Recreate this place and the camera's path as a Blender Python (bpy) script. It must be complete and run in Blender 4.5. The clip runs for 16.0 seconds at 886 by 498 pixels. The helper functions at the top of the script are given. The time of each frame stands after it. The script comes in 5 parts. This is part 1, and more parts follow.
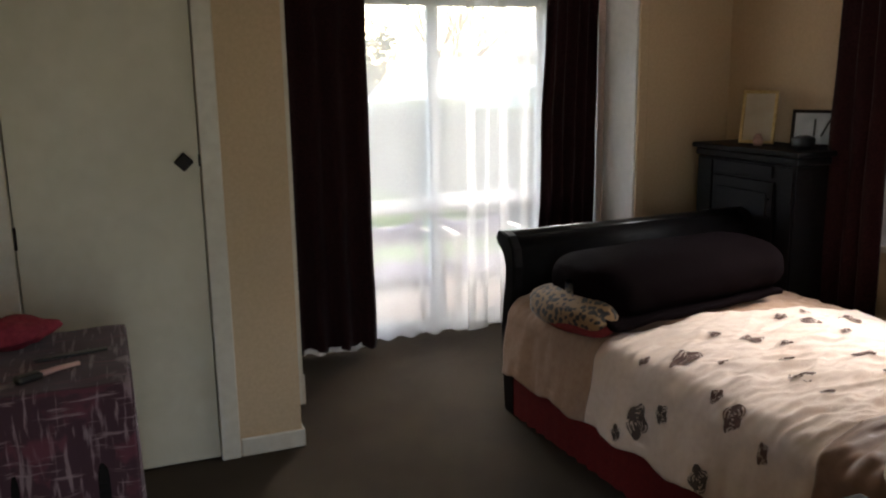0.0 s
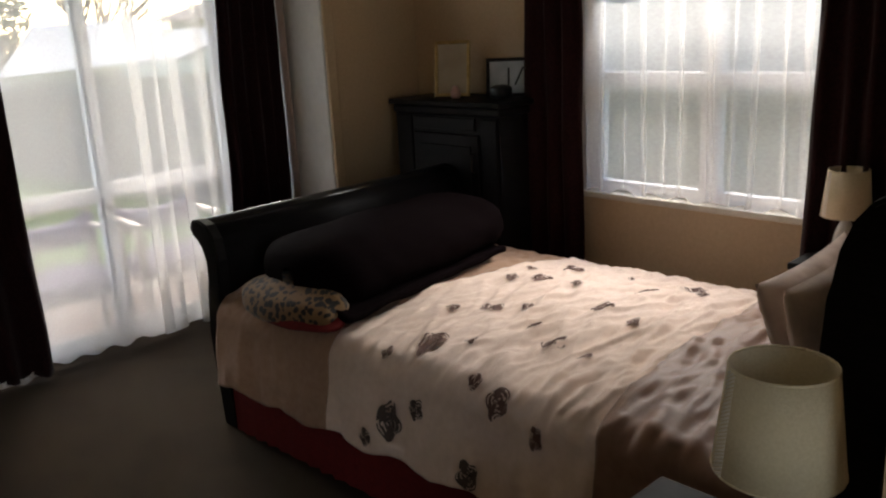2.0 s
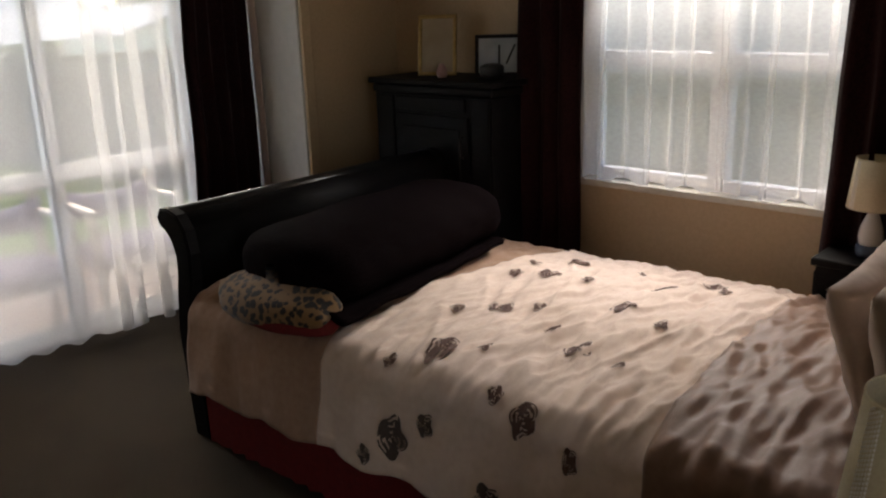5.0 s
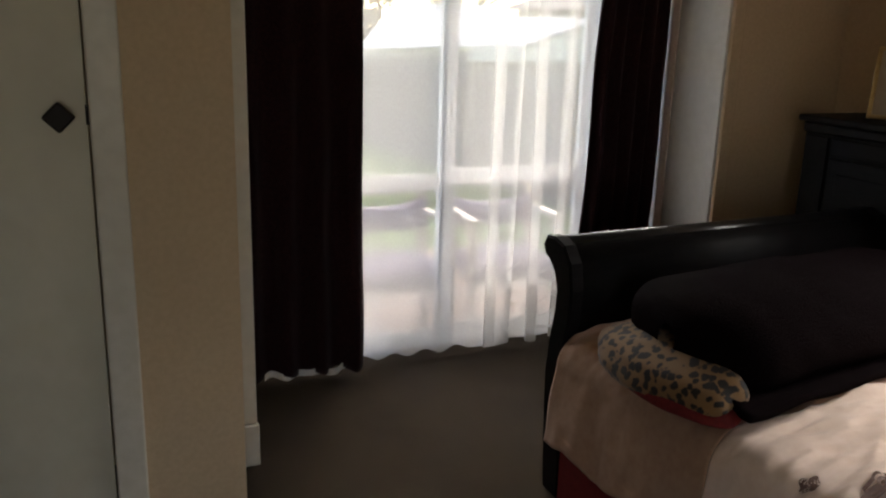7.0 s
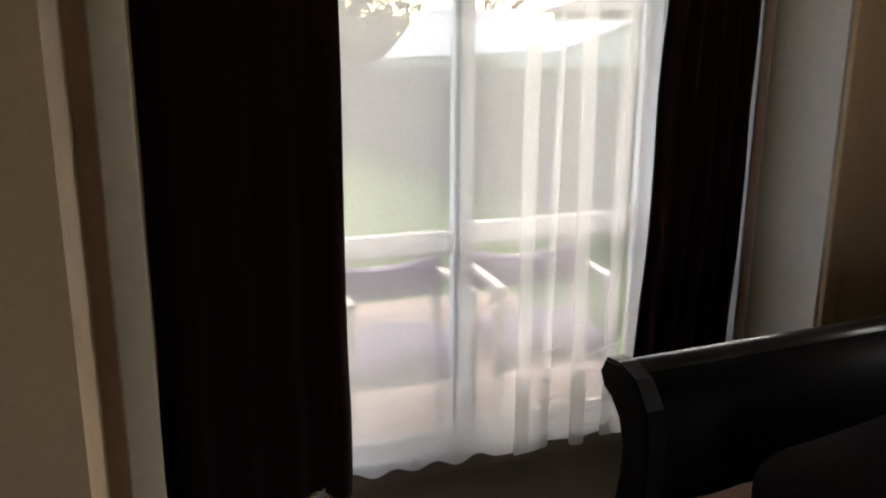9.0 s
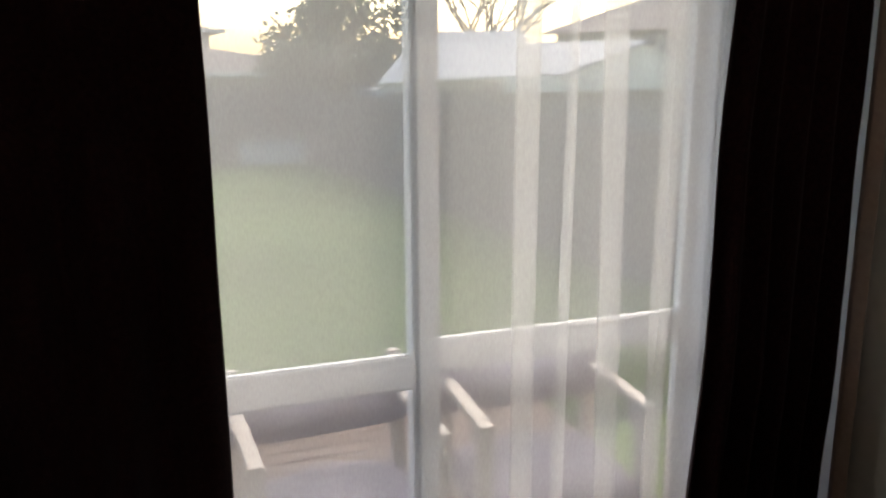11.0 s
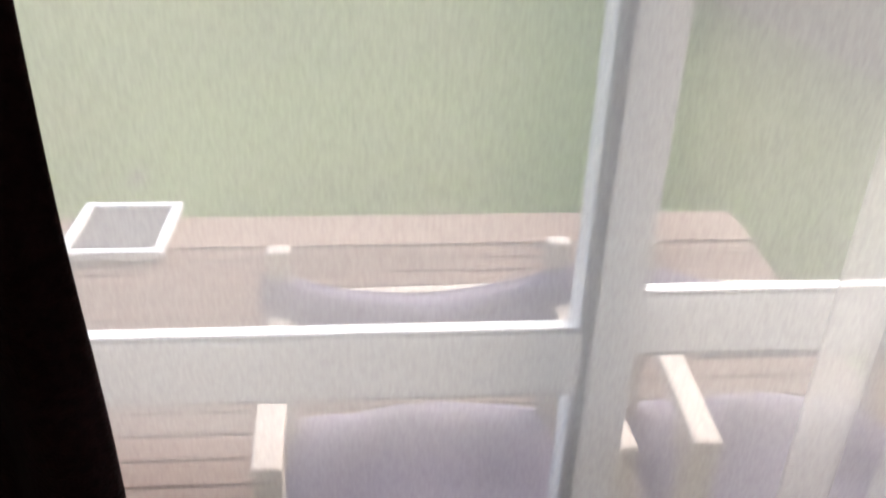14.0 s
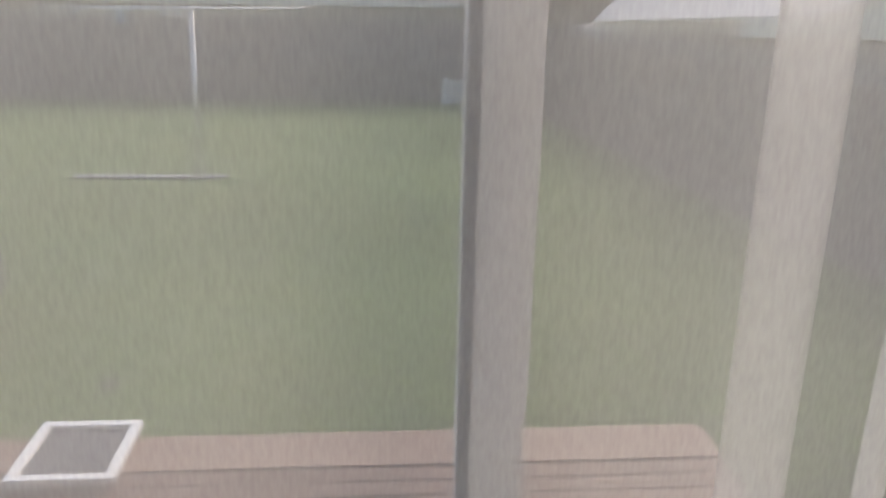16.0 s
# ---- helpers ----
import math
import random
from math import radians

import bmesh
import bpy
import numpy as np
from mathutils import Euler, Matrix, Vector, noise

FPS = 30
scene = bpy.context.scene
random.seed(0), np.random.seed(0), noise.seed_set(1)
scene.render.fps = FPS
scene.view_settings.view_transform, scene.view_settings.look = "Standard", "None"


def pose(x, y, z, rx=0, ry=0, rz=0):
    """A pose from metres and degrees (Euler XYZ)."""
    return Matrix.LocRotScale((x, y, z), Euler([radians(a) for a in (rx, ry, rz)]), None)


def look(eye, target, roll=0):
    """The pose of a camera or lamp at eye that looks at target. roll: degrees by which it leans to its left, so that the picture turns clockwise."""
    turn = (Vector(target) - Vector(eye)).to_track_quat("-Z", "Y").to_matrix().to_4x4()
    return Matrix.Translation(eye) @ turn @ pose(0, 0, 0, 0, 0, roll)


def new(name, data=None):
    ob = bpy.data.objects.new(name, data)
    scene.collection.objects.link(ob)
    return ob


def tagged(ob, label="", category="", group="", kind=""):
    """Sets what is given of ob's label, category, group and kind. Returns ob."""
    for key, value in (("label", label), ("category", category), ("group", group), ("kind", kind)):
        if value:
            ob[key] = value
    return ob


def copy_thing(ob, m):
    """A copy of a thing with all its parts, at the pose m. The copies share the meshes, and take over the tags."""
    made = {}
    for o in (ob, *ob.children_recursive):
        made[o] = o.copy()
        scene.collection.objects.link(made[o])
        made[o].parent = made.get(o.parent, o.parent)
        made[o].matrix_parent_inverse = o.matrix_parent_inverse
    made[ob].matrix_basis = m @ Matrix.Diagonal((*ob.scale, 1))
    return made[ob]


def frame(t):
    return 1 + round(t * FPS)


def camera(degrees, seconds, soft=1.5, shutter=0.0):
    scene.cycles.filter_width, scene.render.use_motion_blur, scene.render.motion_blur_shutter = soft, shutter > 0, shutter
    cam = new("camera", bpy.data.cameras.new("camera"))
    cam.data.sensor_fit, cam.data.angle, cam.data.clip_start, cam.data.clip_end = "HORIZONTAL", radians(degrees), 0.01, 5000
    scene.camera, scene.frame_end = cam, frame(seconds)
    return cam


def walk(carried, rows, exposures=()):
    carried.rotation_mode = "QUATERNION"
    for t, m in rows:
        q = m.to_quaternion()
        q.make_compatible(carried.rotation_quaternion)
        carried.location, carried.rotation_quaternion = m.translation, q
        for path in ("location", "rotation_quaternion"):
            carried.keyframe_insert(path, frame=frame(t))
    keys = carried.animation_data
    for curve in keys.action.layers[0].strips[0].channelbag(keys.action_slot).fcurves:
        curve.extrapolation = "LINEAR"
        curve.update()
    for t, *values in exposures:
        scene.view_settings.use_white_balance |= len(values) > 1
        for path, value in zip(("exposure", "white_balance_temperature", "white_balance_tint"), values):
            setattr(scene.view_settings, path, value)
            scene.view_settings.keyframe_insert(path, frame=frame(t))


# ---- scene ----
cam = camera(55.0, 16.0, soft=2.2)
PATH = [
    (0, (-1.886, -4.952, 1.653), (-1.167, -3.131, 1.243), -0.9),
    (0.5, (-1.898, -4.814, 1.65), (-1.002, -3.08, 1.214), -0.7),
    (1, (-1.85, -4.694, 1.663), (-0.805, -3.055, 1.193), -1.5),
    (1.5, (-1.768, -4.588, 1.658), (-0.591, -3.05, 1.157), -2.7),
    (2, (-1.73, -4.471, 1.629), (-0.411, -3.06, 1.109), -3.1),
    (2.5, (-1.741, -4.373, 1.63), (-0.31, -3.086, 1.086), -3.1),
    (3, (-1.74, -4.3, 1.631), (-0.239, -3.102, 1.072), -3.1),
    (3.2, (-1.736, -4.275, 1.629), (-0.217, -3.102, 1.066), -3.0),
    (5.3, (-1.617, -4.11, 1.579), (-0.298, -2.713, 1.023), -1.5),
    (5.5, (-1.595, -4.102, 1.572), (-0.366, -2.62, 1.029), -1.7),
    (6, (-1.567, -4.022, 1.562), (-0.55, -2.382, 1.036), -1.1),
    (6.5, (-1.596, -3.854, 1.588), (-0.725, -2.134, 1.058), 0.6),
    (7, (-1.52, -3.682, 1.562), (-0.778, -1.898, 1.047), 1.7),
    (7.5, (-1.403, -3.424, 1.56), (-0.754, -1.607, 1.035), 1.2),
    (8, (-1.27, -3.193, 1.557), (-0.657, -1.365, 1.026), 0.6),
    (8.5, (-1.175, -2.934, 1.568), (-0.527, -1.118, 1.034), 0.3),
    (9, (-1.054, -2.756, 1.567), (-0.394, -0.937, 1.063), 0.3),
    (11.3, (-0.543, -1.672, 1.571), (0.106, 0.164, 1.116), -0.3),
    (11.5, (-0.532, -1.58, 1.563), (0.115, 0.257, 1.11), 0.2),
    (12, (-0.506, -1.296, 1.538), (0.143, 0.533, 1.054), 1.5),
    (12.5, (-0.418, -1.051, 1.505), (0.167, 0.771, 0.921), 0.9),
    (13, (-0.357, -0.950, 1.470), (0.090, 0.873, 0.778), 2.6),
    (13.4, (-0.308, -0.869, 1.442), (0.033, 0.927, 0.629), 1.8),
    (14, (-0.234, -0.755, 1.398), (-0.067, 0.985, 0.425), 1.8),
    (14.5, (-0.172, -0.737, 1.412), (-0.117, 0.998, 0.420), 1.6),
    (15, (-0.115, -0.715, 1.420), (-0.105, 1.088, 0.550), 1.3),
    (15.5, (-0.069, -0.664, 1.436), (-0.029, 1.200, 0.708), 1.0),
    (16, (-0.083, -0.695, 1.550), (0.085, 1.205, 0.950), 1.2),
]
EXPOSURES = [(0, 2.45, 6500, 10), (0.5, 2.15, 6600, 11), (1, 1.73, 6600, 11), (2, 1.83, 6800, 12), (3.2, 1.98, 6900, 13), (5.3, 1.75, 6900, 13), (7, 2.0, 6800, 12), (8, 2.0, 6850, 12), (9.2, 1.8, 6850, 12), (11.3, 1.2, 6750, 12), (13, 1.4, 6600, 13), (14, 1.54, 6700, 15), (14.5, 1.76, 6700, 15.5), (15, 1.78, 6700, 16), (15.5, 1.5, 6700, 16), (16, 0.75, 6800, 17)]
walk(cam, [(t, look(eye, target, roll)) for t, eye, target, roll in PATH], EXPOSURES)

# ---- light ----
world = bpy.data.worlds.new("sky")
scene.world = world
world.use_nodes = True
wn = world.node_tree
sky = wn.nodes.new("ShaderNodeTexSky")
sky.sky_type, sky.sun_disc = "NISHITA", False
sky.sun_elevation, sky.sun_rotation = radians(38), radians(30)
sky.air_density, sky.dust_density = 1.0, 2.6
wn.nodes["Background"].inputs["Strength"].default_value = 0.15
wn.links.new(sky.outputs[0], wn.nodes["Background"].inputs["Color"])
sun = new("sun", bpy.data.lights.new("sun", "SUN"))
sun.data.energy, sun.data.angle, sun.data.color = 0.8, radians(70), (1.0, 0.96, 0.9)
sun.matrix_world = look((0, 0, 0), (-0.39, -0.68, -0.62))


# area lamps: two stand in for the windows' sky light, one is added fill
def area_light(name, x, y, z, aim, wide, high, watts, spread):
    lamp = new(name, bpy.data.lights.new(name, "AREA"))
    lamp.data.shape, lamp.data.size, lamp.data.size_y = "RECTANGLE", wide, high
    lamp.data.energy, lamp.data.spread, lamp.data.color = watts, radians(spread), (1.0, 0.97, 0.93)
    lamp.matrix_world = look((x, y, z), aim)


area_light("sky_light_garden_window", 0.05, -0.30, 1.75, (0.05, -1.30, 0.62), 1.0, 0.6, 0.4, 84)
area_light("sky_light_bedroom_window", 1.60, -2.49, 1.75, (0.66, -2.49, 0.62), 1.1, 0.6, 2.5, 84)
# added fill lamp behind the start, in an unseen opening, to brighten the room
area_light("fill_light_back_opening", -1.75, -5.80, 1.1, (-1.65, -4.0, 1.1), 0.75, 1.9, 1.7, 160)


# ---- building tools ----
def shade(ob, smooth=True):
    for p in ob.data.polygons:
        p.use_smooth = smooth
    return ob


def mesh_of(name, bm):
    bmesh.ops.recalc_face_normals(bm, faces=bm.faces[:])
    me = bpy.data.meshes.new(name)
    bm.to_mesh(me)
    bm.free()
    return me


def part(name, bm, material, parent=None, label="", smooth=False):
    ob = new(name, mesh_of(name, bm))
    ob.data.materials.append(material)
    if parent:
        ob.parent = parent
    if smooth:
        shade(ob)
    if label:
        tagged(ob, label)
    return ob


def thing(name, label, category, m=None, group="", kind=""):
    ob = new(name)
    ob.empty_display_size = 0.05
    if m is not None:
        ob.matrix_basis = m
    return tagged(ob, label, category, group, kind)


def piece(name, bm, material, label, category, group="", kind="", smooth=False):
    return tagged(part(name, bm, material, None, "", smooth), label, category, group, kind)


def box(x0, x1, y0, y1, z0, z1, bevel=0.0, seg=2, bm=None):
    b = bmesh.new()
    bmesh.ops.create_cube(b, size=1.0)
    for v in b.verts:
        v.co = ((x0 + x1) / 2 + v.co.x * (x1 - x0), (y0 + y1) / 2 + v.co.y * (y1 - y0), (z0 + z1) / 2 + v.co.z * (z1 - z0))
    if bevel > 0:
        bmesh.ops.bevel(b, geom=b.edges[:], offset=bevel, segments=seg, affect="EDGES", clamp_overlap=True, profile=0.5)
    return b if bm is None else join(bm, b)


def join(a, b):
    me = bpy.data.meshes.new("tmp")
    b.to_mesh(me)
    b.free()
    a.from_mesh(me)
    bpy.data.meshes.remove(me)
    return a


def moved(bm, m):
    bmesh.ops.transform(bm, matrix=m, verts=bm.verts[:])
    return bm


def lathe(profile, seg=32, centre=(0, 0), cap=True):
    bm = bmesh.new()
    rings = []
    for r, z in profile:
        rings.append([bm.verts.new((centre[0] + r * math.cos(2 * math.pi * k / seg), centre[1] + r * math.sin(2 * math.pi * k / seg), z)) for k in range(seg)])
    for a, b in zip(rings, rings[1:]):
        for k in range(seg):
            bm.faces.new((a[k], a[(k + 1) % seg], b[(k + 1) % seg], b[k]))
    if cap:
        bm.faces.new(rings[0])
        bm.faces.new(rings[-1])
    return bm


def prism(outline, z0, z1, bevel=0.0):
    """An outline in x and y, raised from z0 to z1."""
    bm = bmesh.new()
    low = [bm.verts.new((x, y, z0)) for x, y in outline]
    high = [bm.verts.new((x, y, z1)) for x, y in outline]
    n = len(outline)
    bm.faces.new(low)
    bm.faces.new(high)
    for k in range(n):
        bm.faces.new((low[k], low[(k + 1) % n], high[(k + 1) % n], high[k]))
    if bevel:
        bmesh.ops.bevel(bm, geom=bm.edges[:], offset=bevel, segments=2, affect="EDGES", clamp_overlap=True)
    return bm


def slab_yz(profile, x0, x1, bevel=0.0):
    """A closed outline in y and z, drawn out along x."""
    bm = bmesh.new()
    a = [bm.verts.new((x0, y, z)) for y, z in profile]
    b = [bm.verts.new((x1, y, z)) for y, z in profile]
    n = len(profile)
    bm.faces.new(a)
    bm.faces.new(b)
    for k in range(n):
        bm.faces.new((a[k], a[(k + 1) % n], b[(k + 1) % n], b[k]))
    if bevel:
        rim = [e for e in bm.edges if len({v.co.x for v in e.verts}) == 1]
        bmesh.ops.bevel(bm, geom=rim, offset=bevel, segments=2, affect="EDGES", clamp_overlap=True)
    return bm


def tube(points, r, seg=8, taper=1.0):
    bm = bmesh.new()
    rings = []
    n = len(points)
    for i, p in enumerate(points):
        p = Vector(p)
        d = (Vector(points[min(i + 1, n - 1)]) - Vector(points[max(i - 1, 0)])).normalized()
        side = d.cross(Vector((0, 0, 1)) if abs(d.z) < 0.9 else Vector((1, 0, 0))).normalized()
        up = side.cross(d)
        rr = r * (1 + (taper - 1) * i / max(1, n - 1))
        rings.append([bm.verts.new(p + rr * (math.cos(2 * math.pi * k / seg) * side + math.sin(2 * math.pi * k / seg) * up)) for k in range(seg)])
    for a, b in zip(rings, rings[1:]):
        for k in range(seg):
            bm.faces.new((a[k], a[(k + 1) % seg], b[(k + 1) % seg], b[k]))
    bm.faces.new(rings[0])
    bm.faces.new(rings[-1])
    return bm


def grid(nu, nv, fn):
    bm = bmesh.new()
    vs = [[bm.verts.new(fn(i / nu, j / nv)) for j in range(nv + 1)] for i in range(nu + 1)]
    for i in range(nu):
        for j in range(nv):
            bm.faces.new((vs[i][j], vs[i + 1][j], vs[i + 1][j + 1], vs[i][j + 1]))
    return bm


def solid(ob, thick, offset=-1.0):
    md = ob.modifiers.new("thickness", "SOLIDIFY")
    md.thickness, md.offset = thick, offset
    return ob


def ns(x, y, z, f=1.0):
    return noise.noise(Vector((x * f, y * f, z * f)))


# ---- materials ----
def surf(name, c1, c2, scale=20.0, rough=0.6, bump=0.0, bump_scale=None, metal=0.0, big=None, big_scale=1.5, big_amount=0.35, sheen=0.0, spec=0.5, coat=0.0, stretch=(1, 1, 1), detail=6.0, rand=0.0, rough_var=0.1):
    m = bpy.data.materials.new(name)
    m.use_nodes = True
    nt = m.node_tree
    b = nt.nodes["Principled BSDF"]
    tc = nt.nodes.new("ShaderNodeTexCoord")
    mp = nt.nodes.new("ShaderNodeMapping")
    mp.inputs["Scale"].default_value = stretch
    nt.links.new(tc.outputs["Object"], mp.inputs["Vector"])
    n1 = nt.nodes.new("ShaderNodeTexNoise")
    n1.inputs["Scale"].default_value, n1.inputs["Detail"].default_value = scale, detail
    nt.links.new(mp.outputs[0], n1.inputs["Vector"])
    ramp = nt.nodes.new("ShaderNodeValToRGB")
    ramp.color_ramp.elements[0].position, ramp.color_ramp.elements[1].position = 0.32, 0.68
    ramp.color_ramp.elements[0].color, ramp.color_ramp.elements[1].color = (*c1, 1), (*c2, 1)
    nt.links.new(n1.outputs["Fac"], ramp.inputs[0])
    n2 = nt.nodes.new("ShaderNodeTexNoise")
    n2.inputs["Scale"].default_value, n2.inputs["Detail"].default_value = big_scale, 4.0
    nt.links.new(tc.outputs["Object"], n2.inputs["Vector"])
    r2 = nt.nodes.new("ShaderNodeMapRange")
    r2.inputs["From Min"].default_value, r2.inputs["From Max"].default_value = 0.42, 0.7
    r2.inputs["To Max"].default_value = big_amount
    nt.links.new(n2.outputs["Fac"], r2.inputs["Value"])
    mix = nt.nodes.new("ShaderNodeMix")
    mix.data_type = "RGBA"
    bigc = big or tuple(0.72 * v for v in c1)
    mix.inputs["B"].default_value = (*bigc, 1)
    nt.links.new(r2.outputs[0], mix.inputs["Factor"])
    nt.links.new(ramp.outputs[0], mix.inputs["A"])
    col = mix.outputs["Result"]
    if rand:
        oi = nt.nodes.new("ShaderNodeObjectInfo")
        hsv = nt.nodes.new("ShaderNodeHueSaturation")
        mr = nt.nodes.new("ShaderNodeMapRange")
        mr.inputs["To Min"].default_value, mr.inputs["To Max"].default_value = 1 - rand, 1 + rand
        nt.links.new(oi.outputs["Random"], mr.inputs["Value"])
        nt.links.new(mr.outputs[0], hsv.inputs["Value"])
        nt.links.new(col, hsv.inputs["Color"])
        col = hsv.outputs[0]
    nt.links.new(col, b.inputs["Base Color"])
    rr = nt.nodes.new("ShaderNodeMapRange")
    rr.inputs["To Min"].default_value, rr.inputs["To Max"].default_value = max(0, rough - rough_var), min(1, rough + rough_var)
    nt.links.new(n2.outputs["Fac"], rr.inputs["Value"])
    nt.links.new(rr.outputs[0], b.inputs["Roughness"])
    b.inputs["Metallic"].default_value = metal
    b.inputs["Specular IOR Level"].default_value = spec
    b.inputs["Sheen Weight"].default_value = sheen
    b.inputs["Coat Weight"].default_value = coat
    b.inputs["Coat Roughness"].default_value = 0.15
    if bump:
        n3 = n1
        if bump_scale:
            n3 = nt.nodes.new("ShaderNodeTexNoise")
            n3.inputs["Scale"].default_value, n3.inputs["Detail"].default_value = bump_scale, 4.0
            nt.links.new(mp.outputs[0], n3.inputs["Vector"])
        bp = nt.nodes.new("ShaderNodeBump")
        bp.inputs["Strength"].default_value, bp.inputs["Distance"].default_value = bump, 0.01
        nt.links.new(n3.outputs["Fac"], bp.inputs["Height"])
        nt.links.new(bp.outputs[0], b.inputs["Normal"])
    return m


M_WALL = surf("wall_paint", (0.55, 0.41, 0.265), (0.61, 0.46, 0.305), 60, 0.75, 0.08, 180, big=(0.44, 0.32, 0.2), big_scale=0.9)
M_CEIL = surf("ceiling_paint", (0.72, 0.69, 0.62), (0.78, 0.75, 0.68), 40, 0.85, 0.06)
M_TRIM = surf("white_gloss_paint", (0.60, 0.56, 0.48), (0.67, 0.63, 0.55), 25, 0.42, 0.05, 60, big=(0.5, 0.45, 0.36), big_amount=0.4)
M_REVEAL = surf("white_reveal_paint", (0.74, 0.72, 0.70), (0.80, 0.78, 0.76), 25, 0.5, 0.04, 60)
M_DOOR = surf("cream_door_paint", (0.58, 0.54, 0.43), (0.63, 0.59, 0.48), 12, 0.45, 0.05, 70, big=(0.5, 0.46, 0.36), big_scale=1.2)
M_CARPET = surf("brown_carpet", (0.030, 0.020, 0.0115), (0.056, 0.039, 0.023), 160, 0.95, 0.8, 240, big=(0.024, 0.016, 0.0095), big_scale=2.5, big_amount=0.7, sheen=0.05, spec=0.1)
M_BLACKWOOD = surf("black_stained_wood", (0.004, 0.0035, 0.004), (0.009, 0.0075, 0.008), 14, 0.5, 0.05, 40, stretch=(1, 1, 6), spec=0.1, coat=0.0, rough_var=0.08)
M_POLISHED = surf("polished_black_rail", (0.006, 0.0055, 0.006), (0.011, 0.010, 0.010), 14, 0.3, 0.03, 40, stretch=(6, 1, 1), coat=0.3, rough_var=0.06)
M_CURTAIN = surf("dark_plum_velvet", (0.016, 0.0055, 0.007), (0.032, 0.011, 0.012), 90, 0.9, 0.25, 260, sheen=0.06, spec=0.08, big=(0.018, 0.006, 0.006), big_scale=3)
M_UPVC = surf("white_window_frame", (0.86, 0.87, 0.89), (0.90, 0.91, 0.93), 18, 0.35, 0.02, 60, big=(0.7, 0.7, 0.72))
M_GASKET = surf("grey_rubber_seal", (0.12, 0.13, 0.15), (0.17, 0.18, 0.2), 60, 0.6)
M_CREAM = surf("cream_cotton", (0.74, 0.585, 0.50), (0.81, 0.66, 0.575), 40, 0.85, 0.18, 420, sheen=0.15, spec=0.2, big=(0.7, 0.54, 0.42))
M_TAN = surf("tan_cotton", (0.36, 0.22, 0.15), (0.42, 0.27, 0.19), 40, 0.85, 0.18, 420, sheen=0.15, spec=0.2)
M_BROWNSATIN = surf("brown_satin", (0.24, 0.135, 0.09), (0.31, 0.185, 0.13), 30, 0.5, 0.1, 300, sheen=0.1)
M_EMBROIDERY = surf("brown_embroidery", (0.10, 0.048, 0.036), (0.16, 0.082, 0.062), 300, 0.7, 0.3)
M_FLOWERGREY = surf("dark_grey_embroidery", (0.07, 0.05, 0.045), (0.12, 0.09, 0.08), 300, 0.7, 0.3)
M_BOLSTER = surf("dark_plum_plush", (0.0024, 0.0011, 0.0014), (0.0060, 0.0026, 0.0034), 120, 0.95, 0.6, 200, sheen=0.0, spec=0.03)
M_RED = surf("red_bed_skirt", (0.13, 0.005, 0.007), (0.19, 0.009, 0.010), 60, 0.8, 0.2, 300)
M_BRASS = surf("aged_gold", (0.45, 0.31, 0.12), (0.6, 0.43, 0.2), 40, 0.35, 0.05, metal=0.9)
M_DARKMETAL = surf("dark_bronze", (0.009, 0.006, 0.006), (0.016, 0.011, 0.010), 40, 0.6, 0.05, spec=0.25)
M_SHADE = surf("cream_shade_fabric", (0.62, 0.54, 0.37), (0.70, 0.62, 0.45), 160, 0.85, 0.2, 300)
M_CERAMIC = surf("white_glazed_ceramic", (0.72, 0.69, 0.66), (0.78, 0.76, 0.73), 10, 0.2, 0.0, coat=0.3)
M_LAMPBLUE = surf("blue_glazed_ceramic", (0.06, 0.09, 0.15), (0.09, 0.13, 0.2), 10, 0.25, 0.0, coat=0.3)
M_PILLOW = surf("pale_patterned_cotton", (0.55, 0.42, 0.36), (0.72, 0.6, 0.52), 14, 0.85, 0.15, 300, sheen=0.1)
M_PHOTO = surf("faded_print", (0.36, 0.40, 0.44), (0.52, 0.55, 0.58), 9, 0.4)
M_MAT = surf("cream_mount_card", (0.36, 0.28, 0.19), (0.43, 0.35, 0.25), 8, 0.6)
M_PLASTIC = surf("black_plastic", (0.012, 0.012, 0.014), (0.022, 0.022, 0.025), 40, 0.4)
M_BLACKTOP = surf("worn_black_lacquer", (0.006, 0.005, 0.006), (0.013, 0.011, 0.012), 18, 0.62, 0.05, 60, spec=0.2)
M_LACE = surf("white_lace", (0.84, 0.82, 0.78), (0.9, 0.88, 0.85), 90, 0.8, 0.2)
M_PINK = surf("pink_ceramic", (0.45, 0.25, 0.22), (0.52, 0.31, 0.28), 20, 0.4)
M_GRASS = surf("lawn", (0.045, 0.095, 0.014), (0.21, 0.29, 0.075), 24, 0.9, 0.8, 90, big=(0.17, 0.20, 0.06), big_scale=0.5, big_amount=0.5)
M_BLADE = surf("grass_blade", (0.05, 0.12, 0.018), (0.30, 0.38, 0.12), 30, 0.8, rand=0.0)
M_DECK = surf("weathered_deck_timber", (0.15, 0.085, 0.06), (0.22, 0.13, 0.095), 10, 0.75, 0.3, 40, stretch=(0.3, 4, 4), rand=0.22)
M_DECKEDGE = surf("pale_deck_edge", (0.26, 0.165, 0.12), (0.32, 0.215, 0.16), 10, 0.8, 0.2, 40, stretch=(0.3, 4, 4))
M_FENCE = surf("grey_fence_paling", (0.15, 0.125, 0.105), (0.24, 0.205, 0.175), 8, 0.9, 0.3, 30, stretch=(6, 6, 0.4), rand=0.25)
M_PALEFENCE = surf("cream_painted_paling", (0.30, 0.29, 0.23), (0.40, 0.38, 0.31), 8, 0.8, 0.2, 30, stretch=(6, 6, 0.4), rand=0.12)
